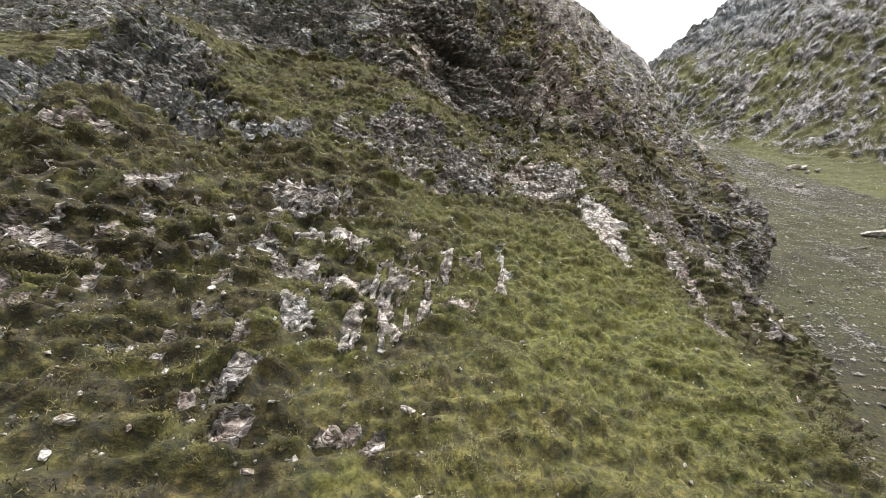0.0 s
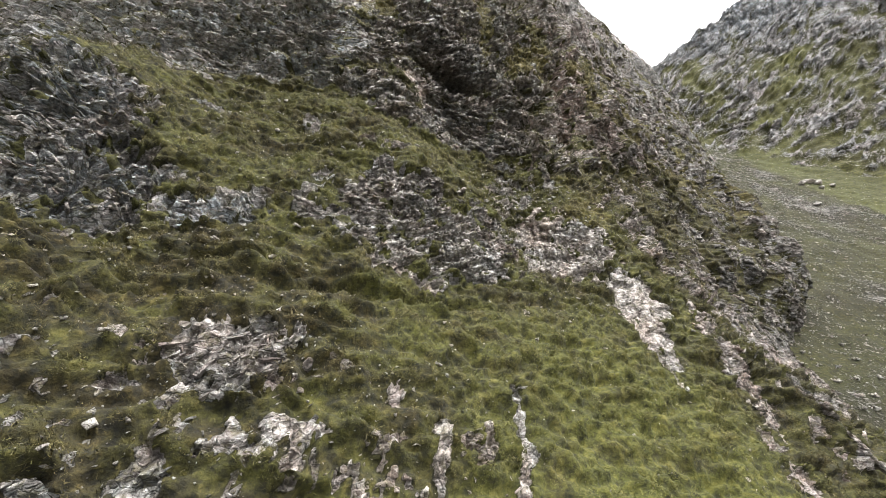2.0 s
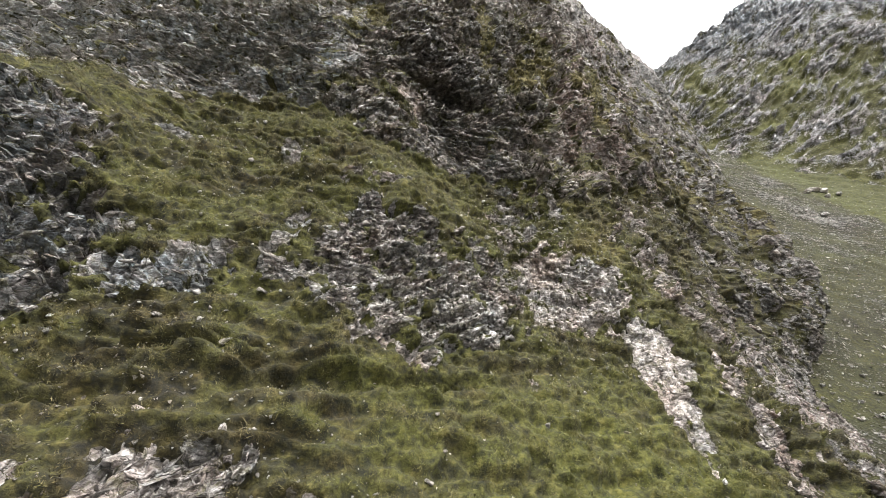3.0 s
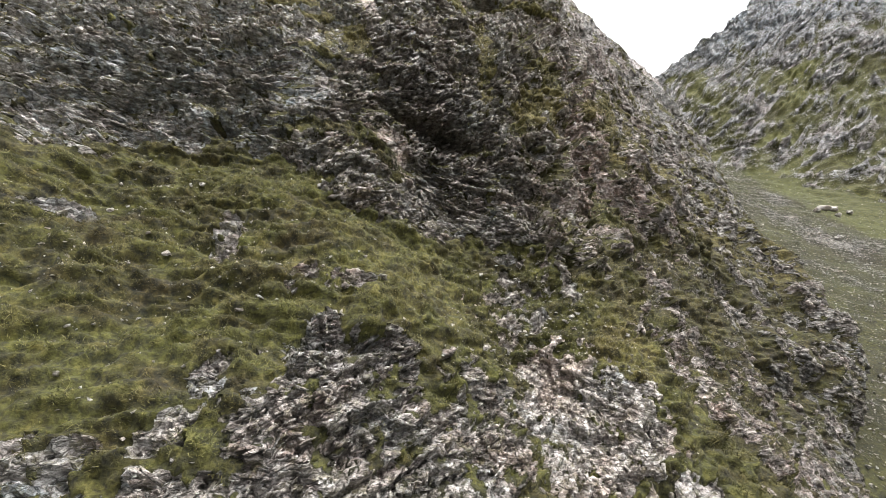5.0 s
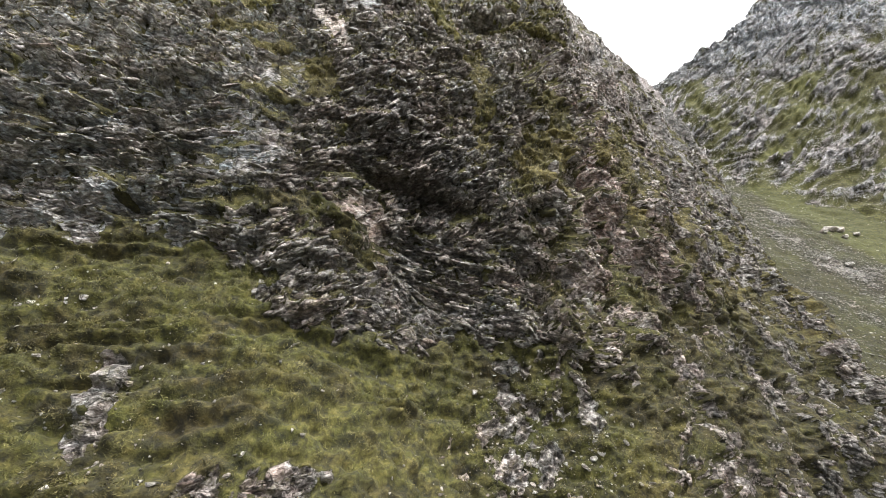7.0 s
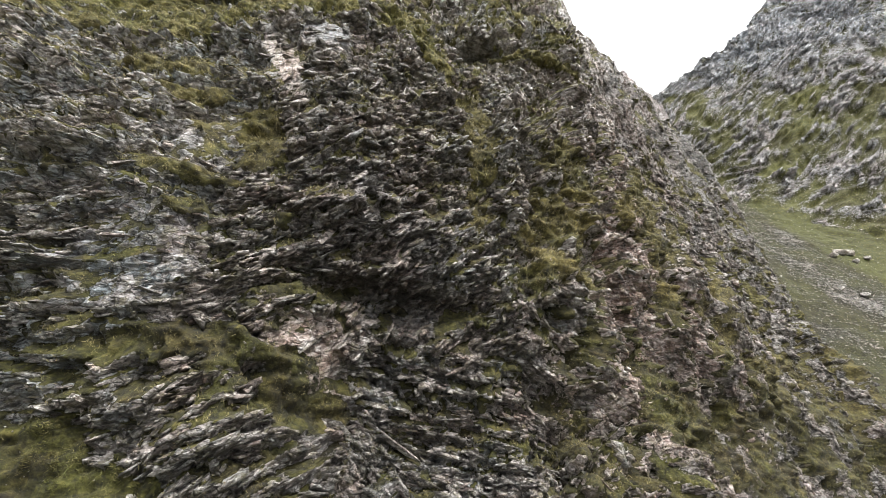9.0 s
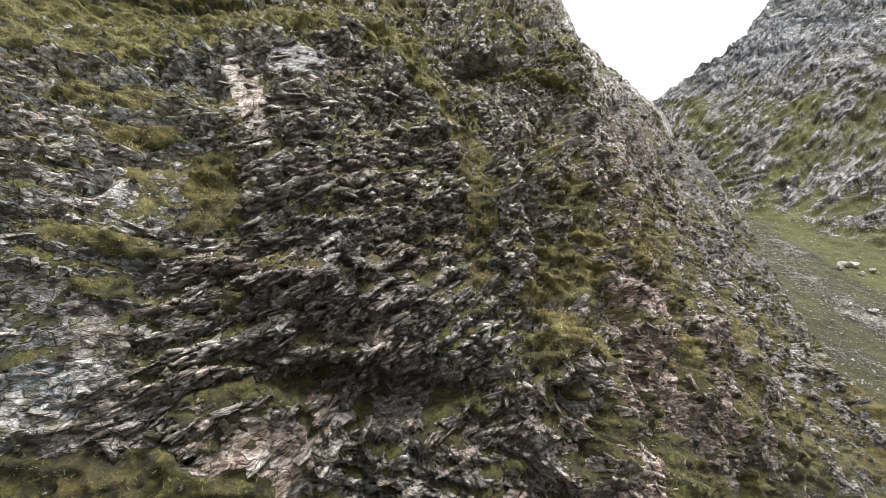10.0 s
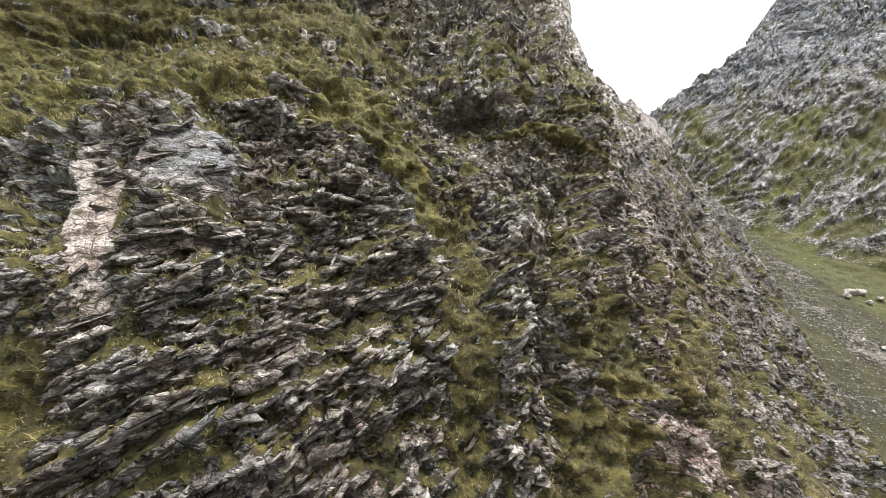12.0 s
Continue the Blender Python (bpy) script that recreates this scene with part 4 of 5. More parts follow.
terrace = np.clip(1.7 * lattice(np.stack([fl / 9, FZ / 0.55, FY / 12], -1), 253), -1, 1)
frelief = steep * (2.2 * fbm(fpos / 30, 3, 241) + 0.5 * fbm(fpos / 6, 2, 242) + 0.7 * (ffacet - 0.5) + 0.35 * (fchip - 0.5) + 0.8 * crags + 1.1 * slivers + 0.7 * rough + 1.2 * (0.5 - np.abs(gully)) - 1.8 * overhang) + (1 - steep) * (0.5 * fbm(fpos / 12, 3, 251) + 0.35 * fbm(fpos / 2.2, 2, 252) + 0.14 * terrace)
fade = (1 - smooth(250, 600, np.hypot(FX - 100, FY - 120))) * (1 - 0.65 * steep * (FX < 82))
fpts = fpos + normals_of(fpos, FU, FV) * (frelief * fade)[:, None]
# cool paints the blue of haze onto the mountain, more towards the top
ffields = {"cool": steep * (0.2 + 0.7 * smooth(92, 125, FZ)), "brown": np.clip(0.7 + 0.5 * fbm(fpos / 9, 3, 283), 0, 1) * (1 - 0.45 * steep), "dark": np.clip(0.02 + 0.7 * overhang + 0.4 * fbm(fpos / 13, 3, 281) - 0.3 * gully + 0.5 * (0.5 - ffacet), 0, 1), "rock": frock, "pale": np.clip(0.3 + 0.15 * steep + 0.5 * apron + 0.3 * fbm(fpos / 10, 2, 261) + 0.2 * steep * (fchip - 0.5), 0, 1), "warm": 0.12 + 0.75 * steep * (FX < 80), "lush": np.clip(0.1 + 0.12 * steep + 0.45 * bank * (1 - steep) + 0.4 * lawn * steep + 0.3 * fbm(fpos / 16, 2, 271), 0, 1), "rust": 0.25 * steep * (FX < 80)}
fq = grid_quads(FU, FV)
high = steep[fq].mean(1) > 0.5
tagged(land_mesh("ground", fpts, fq[~high], ffields, SCREE, np.zeros((~high).sum(), bool)), "grassy valley side strewn with grey scree", "ground", kind="structure")
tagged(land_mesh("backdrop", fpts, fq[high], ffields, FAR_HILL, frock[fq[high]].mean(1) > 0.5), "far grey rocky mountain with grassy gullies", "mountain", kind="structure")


# ---- loose things: plates of rock, stones, grass ----
def triangles(name, co, faces, fields, mat, label, category):
    """Many small alike pieces as one mesh of triangles or quads."""
    k = faces.shape[1]
    me = bpy.data.meshes.new(name)
    me.vertices.add(len(co))
    me.vertices.foreach_set("co", co.astype(np.float32).ravel())
    me.loops.add(len(faces) * k)
    me.loops.foreach_set("vertex_index", faces.astype(np.int32).ravel())
    me.polygons.add(len(faces))
    me.polygons.foreach_set("loop_start", np.arange(0, len(faces) * k, k, dtype=np.int32))
    for key, val in fields.items():
        me.attributes.new(key, "FLOAT", "POINT").data.foreach_set("value", val.astype(np.float32))
    me.materials.append(mat)
    me.update(calc_edges=True)
    return tagged(new(name, me), label, category, kind="stuff")


BOX = np.array([(x, y, z) for x in (-1, 1) for y in (-1, 1) for z in (-1, 1)], float)
BOX_FACES = np.array([(0, 1, 3, 2), (4, 6, 7, 5), (0, 4, 5, 1), (2, 3, 7, 6), (0, 2, 6, 4), (1, 5, 7, 3)])


def unit(a):
    return a / np.linalg.norm(a, axis=-1, keepdims=True)


def pick(weight, n):
    p = weight * AREA
    return rs.choice(len(p), n, p=p / p.sum())


def hull(name, n, squash, fields, mat):
    """An angular stone: the hull of a few points."""
    bm = bmesh.new()
    for p in unit(rs.normal(size=(n, 3))) * rs.uniform(0.75, 1.1, (n, 1)) * squash:
        bm.verts.new(p)
    bmesh.ops.convex_hull(bm, input=bm.verts)
    bmesh.ops.delete(bm, geom=[v for v in bm.verts if not v.link_faces], context="VERTS")
    me = bpy.data.meshes.new(name)
    bm.to_mesh(me)
    bm.free()
    for key, val in fields.items():
        me.attributes.new(key, "FLOAT", "POINT").data.foreach_set("value", np.full(len(me.vertices), val, np.float32))
    me.materials.append(mat)
    return me


def slat_mesh(name, fields):
    """A thin broken plate of schist, one metre long."""
    co = BOX * (1 + rs.uniform(-0.7, 0.3, (8, 3))) * (0.55, 0.26, 0.085)
    co[:, 1] *= np.where(co[:, 0] > 0, rs.uniform(0.3, 1.1), 1)
    me = bpy.data.meshes.new(name)
    me.from_pydata(co.tolist(), [], BOX_FACES.tolist())
    for key, val in fields.items():
        me.attributes.new(key, "FLOAT", "POINT").data.foreach_set("value", np.full(8, val, np.float32))
    me.materials.append(HILL)
    return me


def bed_frames(at):
    """At points of the slope: along the bed, out of the rock, across the bed."""
    n = len(at)
    dip = np.where(V[at] < 23, 66, np.where(U[at] < -5, 4, np.where(U[at] < 5.5, np.where(recess[at] > 0.5, -9, 34), -40))) + rs.normal(0, 1, n) * np.where(V[at] < 36, 28, 13)
    cs, sn = np.cos(np.radians(dip)), np.sin(np.radians(dip))
    nrm = out_of[at]
    ex = unit(np.array([1.0, 0, 0]) - nrm * nrm[:, :1])
    ey = np.cross(nrm, ex)
    along = unit(ex * cs[:, None] + ey * sn[:, None] + nrm * rs.normal(0, 0.22, (n, 1)))
    outw = unit(nrm - along * (nrm * along).sum(1, keepdims=True) + ey * rs.normal(-0.15, 0.3, (n, 1)))
    outw = unit(outw - along * (outw * along).sum(1, keepdims=True))
    return along, outw, np.cross(along, outw)


# plates that stick out of the rock along its beds
bedded = smooth(0.7, 0.95, rock_seen) * np.maximum.reduce([zones["cliff"] * (0.2 + 0.8 * lean[0]), 0.8 * zones["knob"], 0.15 * zones["crag"], 0.3 * zones["hump"]])
bedded = bedded * smooth(20, 24, V) * (1 - 0.8 * smooth(60, 66, V)) * (V < 80) * (1 - 0.7 * smooth(14, 25, U)) * (U > -20) * smooth(-0.5, 0.4, patchy) * np.clip(plain, 0, 1) ** 2
N = 26000
at = pick(bedded, N)
along, outw, across = bed_frames(at)
size = np.exp(rs.normal(0, 0.5, N)).clip(0.35, 2.4) * np.where(V[at] < 36, 0.55, np.where(np.abs(U[at]) < 5, 0.85, 0.7))
dims = np.stack([0.15 * size * rs.uniform(0.6, 1.5, N), 0.12 * size * rs.uniform(0.6, 1.4, N), 0.034 * size**0.8 * rs.uniform(0.5, 1.7, N)], -1)
box = BOX[None] * (1 + rs.uniform(-0.8, 0.3, (N, 8, 3)))
box[:, :, 1] *= np.where(box[:, :, 0] > 0, rs.uniform(0.2, 1.1, (N, 1)), 1)
co = (pts[at][:, None] + (box[:, :, :1] * dims[:, None, :1]) * along[:, None] + (box[:, :, 1:2] * dims[:, None, 1:2]) * outw[:, None]
      + (box[:, :, 2:] * dims[:, None, 2:]) * across[:, None])
faces = (BOX_FACES[None] + 8 * np.arange(N)[:, None, None]).reshape(-1, 4)
rep = lambda a: np.repeat(a, 8)
jit = rs.normal(0, 0.2, (4, N))
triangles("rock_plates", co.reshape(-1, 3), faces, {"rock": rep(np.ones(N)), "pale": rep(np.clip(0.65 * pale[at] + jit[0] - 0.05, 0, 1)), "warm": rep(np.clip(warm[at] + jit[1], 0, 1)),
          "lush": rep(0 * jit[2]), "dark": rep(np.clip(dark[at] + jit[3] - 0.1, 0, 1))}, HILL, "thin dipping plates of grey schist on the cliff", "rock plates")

# angular shards that crumble out of the blocky walls
crumbly = smooth(0.55, 0.85, rock_seen) * np.maximum.reduce([zones["cliff"] * (0.15 * lean[0] + 0.2 * lean[1] + lean[2]), 0.8 * zones["spur"], 0.9 * zones["chute"], 0.2 * zones["crag"], 0.9 * zones["knob"], zones["band"]])
crumbly = crumbly * (V > 14) * (1 - 0.85 * smooth(62, 67, V)) * (V < 80) * (U > -20) * (U < 42) * np.clip(plain, 0, 1) ** 2 * (1 - 0.5 * smooth(25, 40, U))
N = 8500
at = pick(crumbly, N)
size = 0.07 * np.exp(rs.normal(0, 0.5, N)).clip(0.4, 2.6) * (1 + 0.4 * smooth(14, 28, U[at]))
ax, ay, az = bed_frames(at)
spin = rs.uniform(-0.9, 0.9, (N, 1))
ax, az = unit(ax + spin * az), unit(az - spin * ax)
box = BOX[None] * (1 + rs.uniform(-0.75, 0.3, (N, 8, 3))) * (size[:, None] * np.stack([rs.uniform(0.9, 2.0, N), rs.uniform(0.6, 1.2, N), rs.uniform(0.35, 0.9, N)], -1))[:, None]
co = pts[at][:, None] + box[:, :, :1] * ax[:, None] + box[:, :, 1:2] * ay[:, None] + box[:, :, 2:] * az[:, None]
faces = (BOX_FACES[None] + 8 * np.arange(N)[:, None, None]).reshape(-1, 4)
jit = rs.normal(0, 0.22, (4, N))
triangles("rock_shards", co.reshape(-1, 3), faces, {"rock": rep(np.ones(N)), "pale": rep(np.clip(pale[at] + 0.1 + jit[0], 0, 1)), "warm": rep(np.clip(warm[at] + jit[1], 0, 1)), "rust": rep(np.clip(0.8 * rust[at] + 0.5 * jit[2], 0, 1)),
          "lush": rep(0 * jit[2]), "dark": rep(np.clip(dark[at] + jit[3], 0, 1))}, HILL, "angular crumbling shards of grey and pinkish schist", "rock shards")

# the largest plates are pieces of their own
SLATS = [slat_mesh("plate", {"rock": 1, "pale": p, "warm": w, "dark": d, "lush": 0, "rust": 0}) for p, w, d in ((0, 0.2, 0.3), (0.1, 0.6, 0.5), (0, 0.1, 0.8), (0.15, 0.5, 0.2), (0, 0.4, 0.6), (0.15, 0.2, 0.2))]


def slats(body, where, count, lo, hi, kinds=SLATS):
    at = pick(where * smooth(0.5, 0.8, rock_seen), count)
    for i, a, o, x, s in zip(at, *bed_frames(at), rs.uniform(lo, hi, count)):
        ob = new("plate", kinds[rs.randint(len(kinds))])
        ob.parent = BODY[body]
        m = Matrix((a * s, o * s * rs.uniform(0.7, 1.2), x * s)).transposed().to_4x4()
        m.translation = pts[i]
        ob.matrix_basis = BODY[body].matrix_basis.inverted() @ m


def long_slab(u, v, length, dip):
    """A long pale slab that slants out of the beds."""
    i = np.argmin((U - u) ** 2 + (V - v) ** 2)
    n = out_of[i]
    ex = unit(np.array([1.0, 0, 0]) - n * n[0])
    a = unit(ex * math.cos(radians(dip)) + np.cross(n, ex) * math.sin(radians(dip)))
    ob = new("plate", slat_mesh("plate", {"rock": 1, "pale": 0.9, "warm": 0.3, "dark": 0, "lush": 0, "rust": 0}))
    ob.parent = BODY["cliff_middle"]
    m = Matrix((a * length, n * 0.8, np.cross(a, n) * 0.9)).transposed().to_4x4()
    m.translation = pts[i] + n * 0.1
    ob.matrix_basis = BODY["cliff_middle"].matrix_basis.inverted() @ m


for slab in ((-1.3, 41.0, 1.3, 2), (0.6, 41.5, 1.9, -24), (0.2, 42.6, 1.4, -12), (0.0, 39.4, 0.9, 8), (2.6, 41.2, 1.2, -14)):
    long_slab(*slab)
mid = (V > 38) * (V < 57)
slats("cliff_middle", zones["cliff"] * lean[0] * mid, 290, 0.3, 0.75)
slats("cliff_left", zones["cliff"] * (U < -4.5) * (U > -14) * (V > 41) * (V < 57), 110, 0.25, 0.6)
slats("cliff_right", zones["cliff"] * (U > 5) * (U < 14) * (V > 40) * (V < 62), 140, 0.25, 0.6)
slats("tower", zones["cliff"] * (U > 5) * (U < 13) * (V > 66) * (V < 76), 50, 0.4, 0.9)
slats("knob", (zones["knob"] > 0.6) * (zones["cliff"] < 0.4), 200, 0.16, 0.38)
slats("crag", (zones["crag"] > 0.6) * (U > -18), 60, 0.25, 0.5)
slats("hump", zones["hump"] > 0.6, 40, 0.25, 0.6)
PALE_SLATS = [slat_mesh("plate", {"rock": 1, "pale": p, "warm": w, "dark": 0, "lush": 0, "rust": 0}) for p, w in ((0.7, 0.5), (0.5, 0.8), (0.85, 0.3), (0.35, 0.6))]
for body in BODY:
    if body in ROCKS and body not in ("knob", "crag", "hump"):
        place = (zones[body] > 0.4) * (zones["cliff"] < 0.4) * (rock_seen > 0.6) * (np.hypot(*(smooth_pts - np.array(BODY[body].matrix_basis.translation)).T[:2]) < 2.5)
        if place.sum() > 20:
            slats(body, place, int(np.clip((place * AREA).sum() * 5, 3, 24)), 0.12, 0.32, PALE_SLATS if body.startswith(("rib", "slab", "chute", "gully", "low", "left", "pale")) else SLATS)

# stones lying on the slope
STONES = [hull("stone", 13, (1, rs.uniform(0.6, 0.9), rs.uniform(0.4, 0.7)), {"rock": 1, "pale": p, "warm": w, "dark": 0, "lush": 0, "rust": 0}, HILL) for p, w in ((0.7, 0.3), (0.4, 0.6), (0.2, 0.2), (0.85, 0.5), (0.5, 0.1), (0.1, 0.4))]
lying = (1 - zones["cliff"]) * (V > 8) * (V < 42) * (U > -15) * (U < 13) * (0.15 + 1.2 * patch(U, V, -9, 16, 6, 8, 0, 0.6) + 2.6 * patch(U, V, 5.5, 32, 3.6, 6.5, 0, 0.6) + 0.8 * patch(U, V, -10, 34, 6, 5, 0, 0.6) + 0.5 * patch(U, V, -2, 14, 4, 5, 0, 0.6))
for i in pick(lying, 290):
    s = 0.09 * math.exp(rs.normal(0, 0.5))
    ob = new("stone", STONES[rs.randint(6)])
    ob.matrix_basis = Matrix.Translation(pts[i] + facing[i] * s * 0.25) @ Euler(rs.uniform(-1, 1, 3) * (0.6, 0.6, 3)).to_matrix().to_4x4() @ Matrix.Diagonal((s, s, s, 1))
    tagged(ob, "small pale angular stone lying in the turf" if s < 0.13 else "pale angular boulder lying in the turf", "stone", "stones on the slope")


# single boulders: two white ones in the near turf, flat ones on the valley side
def boulder(x, y, z, length, width, height, turn, pale_of, label):
    me = hull("boulder", 26, (1, 1, 1), {"rock": 1, "pale": pale_of, "warm": 0.4, "dark": 0, "lush": 0, "rust": 0}, HILL)
    ob = new("boulder", me)
    ob.matrix_basis = pose(x, y, z + 0.3 * height, rs.uniform(-8, 8), rs.uniform(-8, 8), turn) @ Matrix.Diagonal((length / 2, width / 2, height / 2, 1))
    tagged(ob, label, "boulder", "boulders")


def on_hill(u, v):
    return pts[np.argmin((U - u) ** 2 + (V - v) ** 2)]


def on_valley(x, y):
    return fpts[np.argmin((FX - x) ** 2 + (FY - y) ** 2)]


boulder(*on_hill(-6.6, 9.65), 0.36, 0.26, 0.24, 20, 0.95, "white weathered boulder sunk in the near turf")
boulder(*on_hill(-6.65, 9.15), 0.28, 0.22, 0.2, -30, 0.95, "small white boulder sunk in the near turf")
boulder(*on_hill(-0.9, 10.5), 0.2, 0.5, 0.16, 60, 0.8, "narrow pale stone leaning in the turf")
boulder(*on_valley(68, 61), 5.2, 2.4, 1.4, 10, 0.9, "large flat pale boulder on the scree")
for dx, dy, s in ((0, 0, 3.2), (3.4, 1.2, 2.6), (-3, -1.5, 2.2), (1.5, -2.5, 2.0), (5.5, -1, 1.8)):
    boulder(*on_valley(98 + dx, 108 + dy), s, s * 0.8, s * 0.7, 37 * s, 0.7, "pale boulder of a cluster on the green bank")
for dx, dy, s in ((0, 0, 2.2), (-3, 1, 1.5)):
    boulder(*on_valley(83 + dx, 90 + dy), s, s * 0.7, s * 0.6, 20 * s, 0.9, "pale flat boulder lying on the scree")


CHIPS = [hull("chip", 7, (1, rs.uniform(0.6, 0.9), rs.uniform(0.4, 0.7)), {}, HILL) for _ in range(6)]


def rubble(name, place, size, pale_of, mat, label):
    """Many stones of one kind as one mesh."""
    base = [np.array([v.co for v in m.vertices]) for m in CHIPS]
    poly = [np.array([list(p.vertices) for p in m.polygons]) for m in CHIPS]
    which = rs.randint(6, size=len(place))
    cos, fcs, pl, n = [], [], [], 0
    for k in range(6):
        sel = which == k
        m = sel.sum()
        ang = rs.uniform(0, 6.28, m)
        c, s = np.cos(ang), np.sin(ang)
        v = base[k][None] * size[sel][:, None, None]
        v = np.stack([v[..., 0] * c[:, None] - v[..., 1] * s[:, None], v[..., 0] * s[:, None] + v[..., 1] * c[:, None], v[..., 2] + 0.5 * v[..., 0] * rs.normal(0, 0.5, (m, 1))], -1) + place[sel][:, None]
        cos.append(v.reshape(-1, 3))
        fcs.append((poly[k][None] + n + len(base[k]) * np.arange(m)[:, None, None]).reshape(-1, 3))
        pl.append(np.repeat(pale_of[sel], len(base[k])))
        n += m * len(base[k])
    pl = np.concatenate(pl)
    triangles(name, np.concatenate(cos), np.concatenate(fcs), {"rock": 1 + 0 * pl, "pale": pl, "warm": 0.4 * pl, "dark": 0.3 * (1 - pl), "lush": 0 * pl}, mat, label, "stones")


at = pick(lying * (1 - 0.5 * rock_seen), 6500)
rubble("gravel", pts[at] + 0.01 * facing[at], 0.045 * np.exp(rs.normal(0, 0.55, 6500)), np.clip(rs.normal(0.42, 0.25, 6500), 0, 1), HILL, "small pale stones scattered over the turf")
fw = (1 - steep) * (FX > 28) * (FX < 150) * (FY > 25) * (FY < 150) * (0.35 + 0.5 * smooth(-0.4, 0.5, streak) + 1.0 * scree_band) * (1 - 0.75 * bank) * np.outer(np.gradient(ys), np.gradient(xs)).ravel() / (20 + np.hypot(FX, FY))
at = rs.choice(len(fw), 32000, p=fw / fw.sum())
place = fpts[at] + np.stack([rs.uniform(-0.4, 0.4, 32000), rs.uniform(-0.4, 0.4, 32000), np.full(32000, 0.03)], -1)
rubble("scree_stones", place, 0.13 * np.exp(rs.normal(0, 0.5, 32000)), np.clip(rs.normal(0.6, 0.25, 32000), 0, 1), HILL, "grey scree stones on the valley side")


# slanting crags of the far mountain
fn = normals_of(fpts, FU, FV)
farea = np.outer(np.gradient(ys), np.gradient(xs)).ravel()
fw = smooth(0.45, 0.7, frock) * smooth(-0.3, 0.4, slivers + 0.5 * fpatch) * steep * (FX > 85) * (FX < 189) * (FY > 60) * (FY < 214) * farea / np.clip(fn[:, 2], 0.3, 1)
N = 20000
at = rs.choice(len(fw), N, p=fw / fw.sum())
side = unit(np.cross(np.array([0, 0, 1.0]), fn[at]))
upward = np.cross(fn[at], side)
lean_of = np.radians(56 + rs.normal(0, 20, (N, 1)))
side = side * np.where(side[:, :1] < 0, -1, 1)
ax = unit(side * np.cos(lean_of) + upward * np.sin(lean_of) + fn[at] * rs.normal(0, 0.25, (N, 1)))
ay = unit(fn[at] - ax * (fn[at] * ax).sum(1, keepdims=True) + rs.normal(0, 0.25, (N, 3)))
az = np.cross(ax, ay)
size = 0.25 * np.exp(rs.normal(0, 0.5, N)).clip(0.4, 2.8)
box = BOX[None] * (1 + rs.uniform(-0.8, 0.3, (N, 8, 3))) * (size[:, None] * np.stack([rs.uniform(1.2, 3.2, N), rs.uniform(0.25, 0.55, N), rs.uniform(0.3, 0.7, N)], -1))[:, None]
co = fpts[at][:, None] + box[:, :, :1] * ax[:, None] + box[:, :, 1:2] * ay[:, None] + box[:, :, 2:] * az[:, None]
faces = (BOX_FACES[None] + 8 * np.arange(N)[:, None, None]).reshape(-1, 4)
jit = rs.normal(0, 0.25, (3, N))
# cool: painted haze here too, bluer on the higher crags
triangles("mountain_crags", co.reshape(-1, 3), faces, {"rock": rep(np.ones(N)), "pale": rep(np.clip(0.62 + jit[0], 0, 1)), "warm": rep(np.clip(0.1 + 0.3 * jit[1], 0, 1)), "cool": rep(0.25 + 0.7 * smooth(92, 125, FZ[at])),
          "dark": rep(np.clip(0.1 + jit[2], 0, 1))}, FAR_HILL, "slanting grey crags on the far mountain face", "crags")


# grass: blades in tufts
def grass_material():
    m, t, bsdf = material("grass_blades")
    where = t.nodes.new("ShaderNodeNewGeometry")
    lush = field(t, "lush")
    rnd = where.outputs["Random Per Island"]
    a = ramp(t, rnd, (0.0, (0.0226, 0.0233, 0.00549)), (0.45, (0.0533, 0.0559, 0.011)), (0.85, (0.0929, 0.0916, 0.0219)), (1.0, (0.162, 0.15, 0.0549)))
    b = ramp(t, rnd, (0.0, (0.012, 0.009, 0.0035)), (0.5, (0.036, 0.027, 0.009)), (1.0, (0.11, 0.083, 0.033)))
    g = ramp(t, rnd, (0.0, (0.0364, 0.0422, 0.00797)), (0.5, (0.089, 0.098, 0.018)), (1.0, (0.162, 0.165, 0.0425)))
    c = blend(t, field(t, "brown"), a, b)
    c = blend(t, lush, c, g)
    c = blend(t, field(t, "straw"), c, (0.24, 0.205, 0.1))
    # blades turn a darker brown where the clump noise is low
    c = blend(t, field(t, "dark_brown"), c, (0.03, 0.024, 0.012))
    plug(t, bsdf.inputs["Base Color"], c)
    bsdf.inputs["Roughness"].default_value = 0.7
    bsdf.inputs["Specular IOR Level"].default_value = 0.25
    return m


GRASS = grass_material()


clump = fbm(flatpos / 0.45, 2, 301, 0.6)


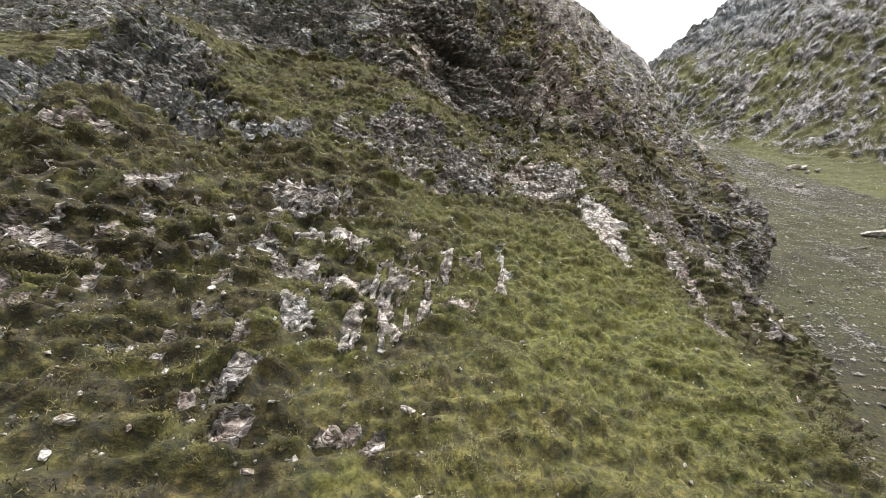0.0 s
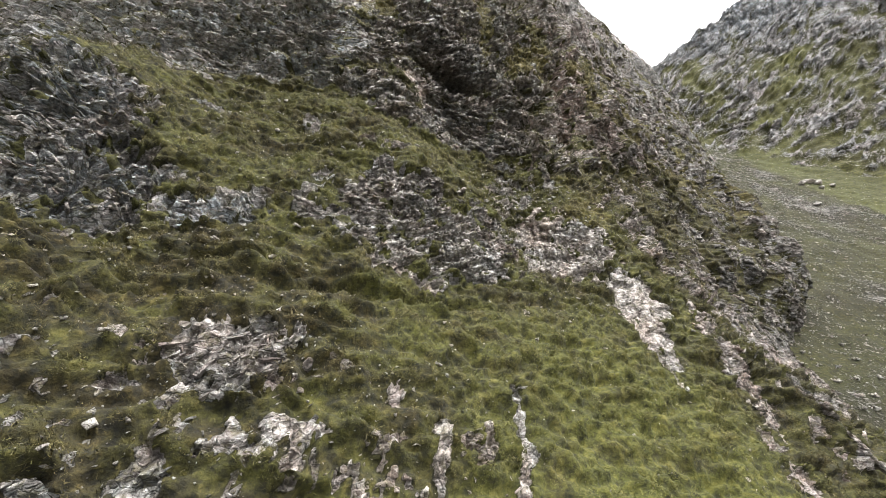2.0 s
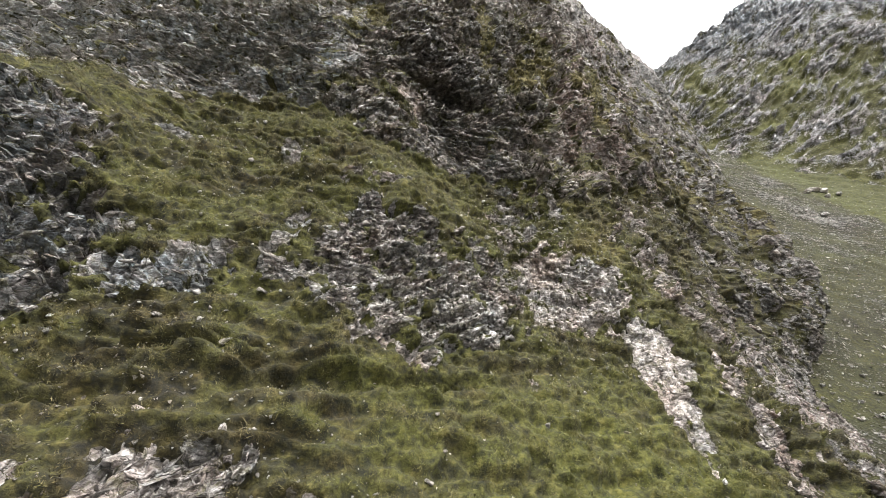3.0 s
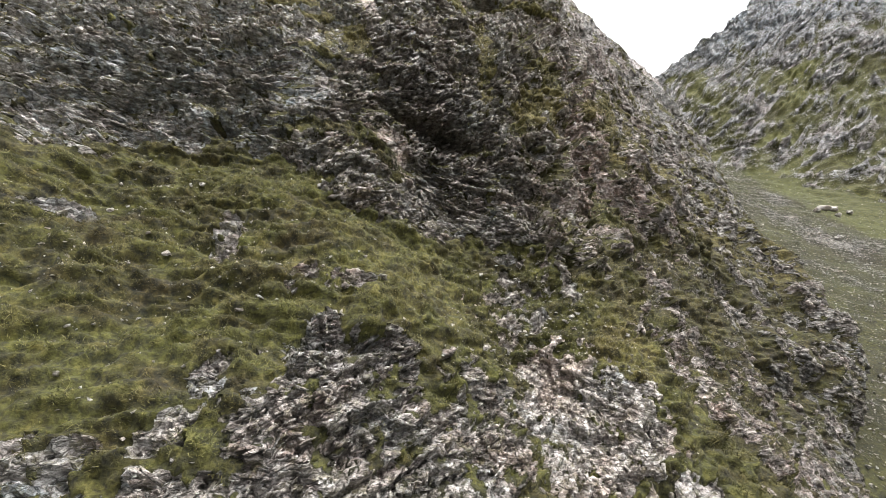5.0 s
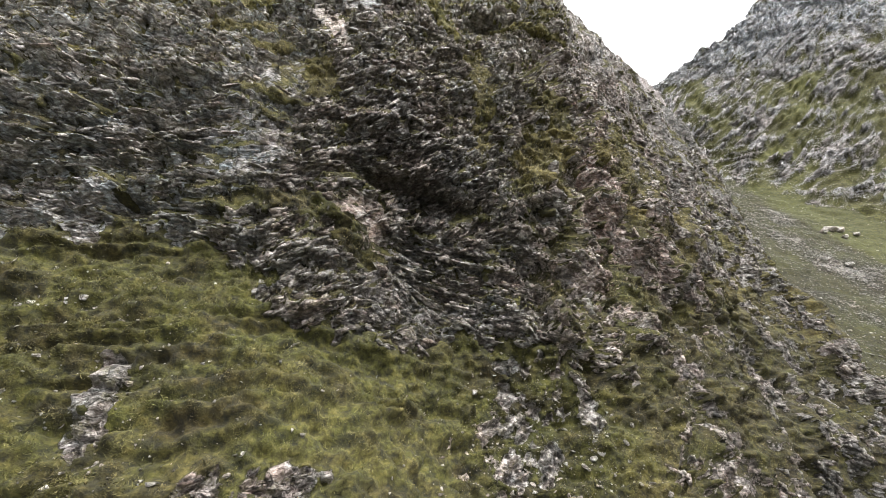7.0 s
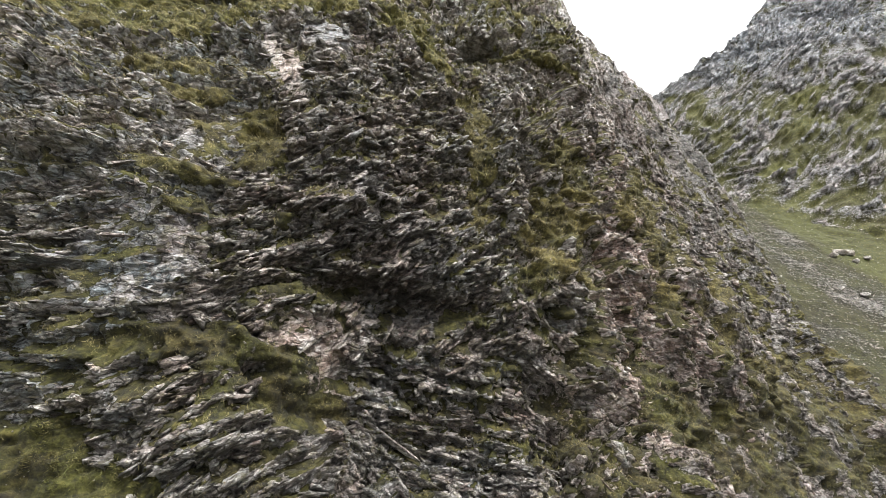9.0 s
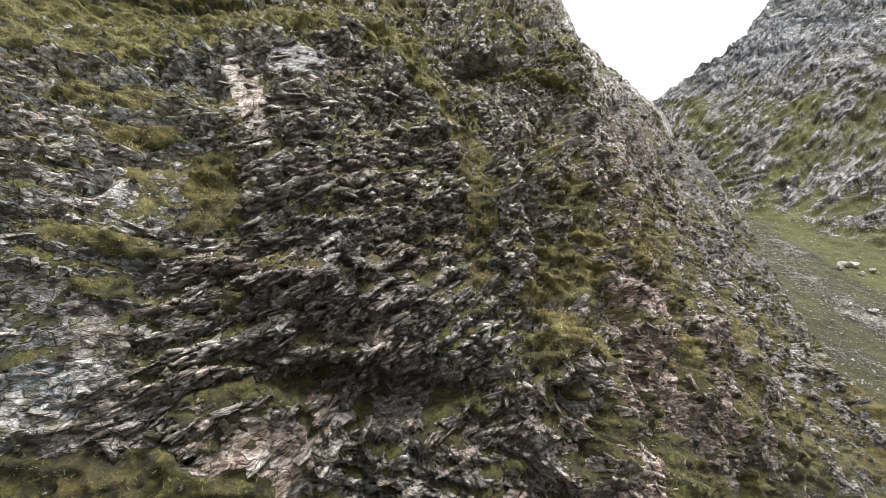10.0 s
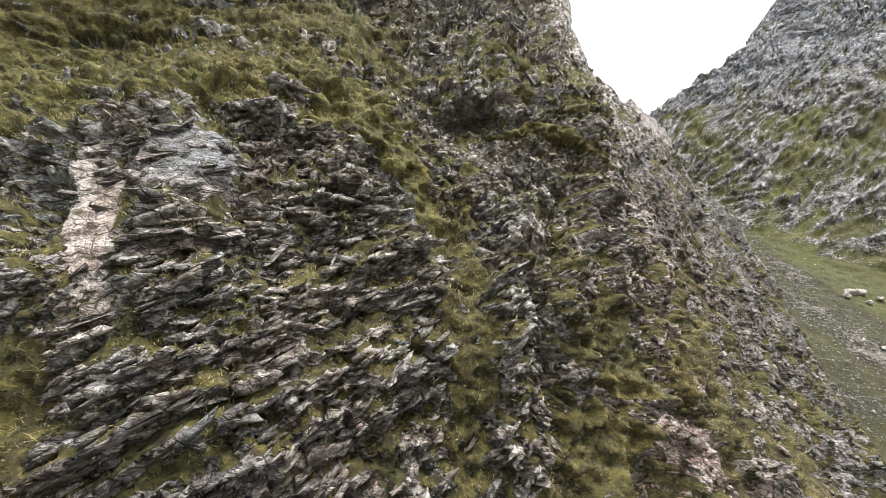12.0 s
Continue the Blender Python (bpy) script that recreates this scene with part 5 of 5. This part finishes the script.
def tufts(name, weight, count, blades, length, width, label, dry=1.0):
    at = pick(weight, count)
    n = facing[at]
    base = pts[at] + rs.normal(0, 0.04, (count, 3)) - 0.02 * n
    up = unit(0.55 * n + np.array([0, -0.1, 0.6]))
    lng = length * np.exp(rs.normal(0, 0.3, count))
    B = count * blades
    own = np.repeat(np.arange(count), blades)
    d = unit(up[own] + rs.normal(0, 0.55, (B, 3)))
    l = lng[own] * rs.uniform(0.6, 1.2, B)
    side = unit(np.cross(d, rs.normal(size=(B, 3))))
    root = base[own] + rs.normal(0, 0.07, (B, 3))
    tip = root + d * l[:, None] + np.array([0, -0.25, -0.35]) * (l * rs.uniform(0.1, 0.9, B))[:, None]
    wid = (width * (0.7 + rs.rand(B)))[:, None]
    co = np.stack([root - side * wid, root + side * wid, tip], 1).reshape(-1, 3)
    faces = np.arange(3 * B).reshape(-1, 3)
    # every blade turns its lit side out of the slope and is shaded as the sward is
    fl = ((np.cross(co[1::3] - co[::3], co[2::3] - co[::3]) * n[own]).sum(1) < 0)
    faces[fl] = faces[fl][:, ::-1]
    ob = triangles(name, co, faces, {"brown": np.repeat(brown[at], blades * 3), "lush": np.repeat(np.clip(lush[at] / dry**1.2 + rs.normal(0, 0.12, count), 0, 1), blades * 3), "straw": np.repeat(np.clip(0.8 * straw[at] + (0.12 if dry > 1 else 0) + 0.35 * clump[at] + rs.normal(0, 0.12, count), 0, 0.8) * dry, blades * 3),
                                   "dark_brown": np.repeat(np.clip(-0.9 * clump[at] + rs.normal(0, 0.15, count), 0, 0.8), blades * 3)}, GRASS, label, "grass")
    lit = unit(n[own] + rs.normal(0, 0.25, (B, 3)))
    ob.data.normals_split_custom_set_from_vertices(np.repeat(lit, 3, axis=0).astype(np.float32))


grassy = 1 - smooth(0.2, 0.5, rock_seen)
window = (V > 4) * (V < 80) * (U > -24) * (1 - smooth(16, 26, U))
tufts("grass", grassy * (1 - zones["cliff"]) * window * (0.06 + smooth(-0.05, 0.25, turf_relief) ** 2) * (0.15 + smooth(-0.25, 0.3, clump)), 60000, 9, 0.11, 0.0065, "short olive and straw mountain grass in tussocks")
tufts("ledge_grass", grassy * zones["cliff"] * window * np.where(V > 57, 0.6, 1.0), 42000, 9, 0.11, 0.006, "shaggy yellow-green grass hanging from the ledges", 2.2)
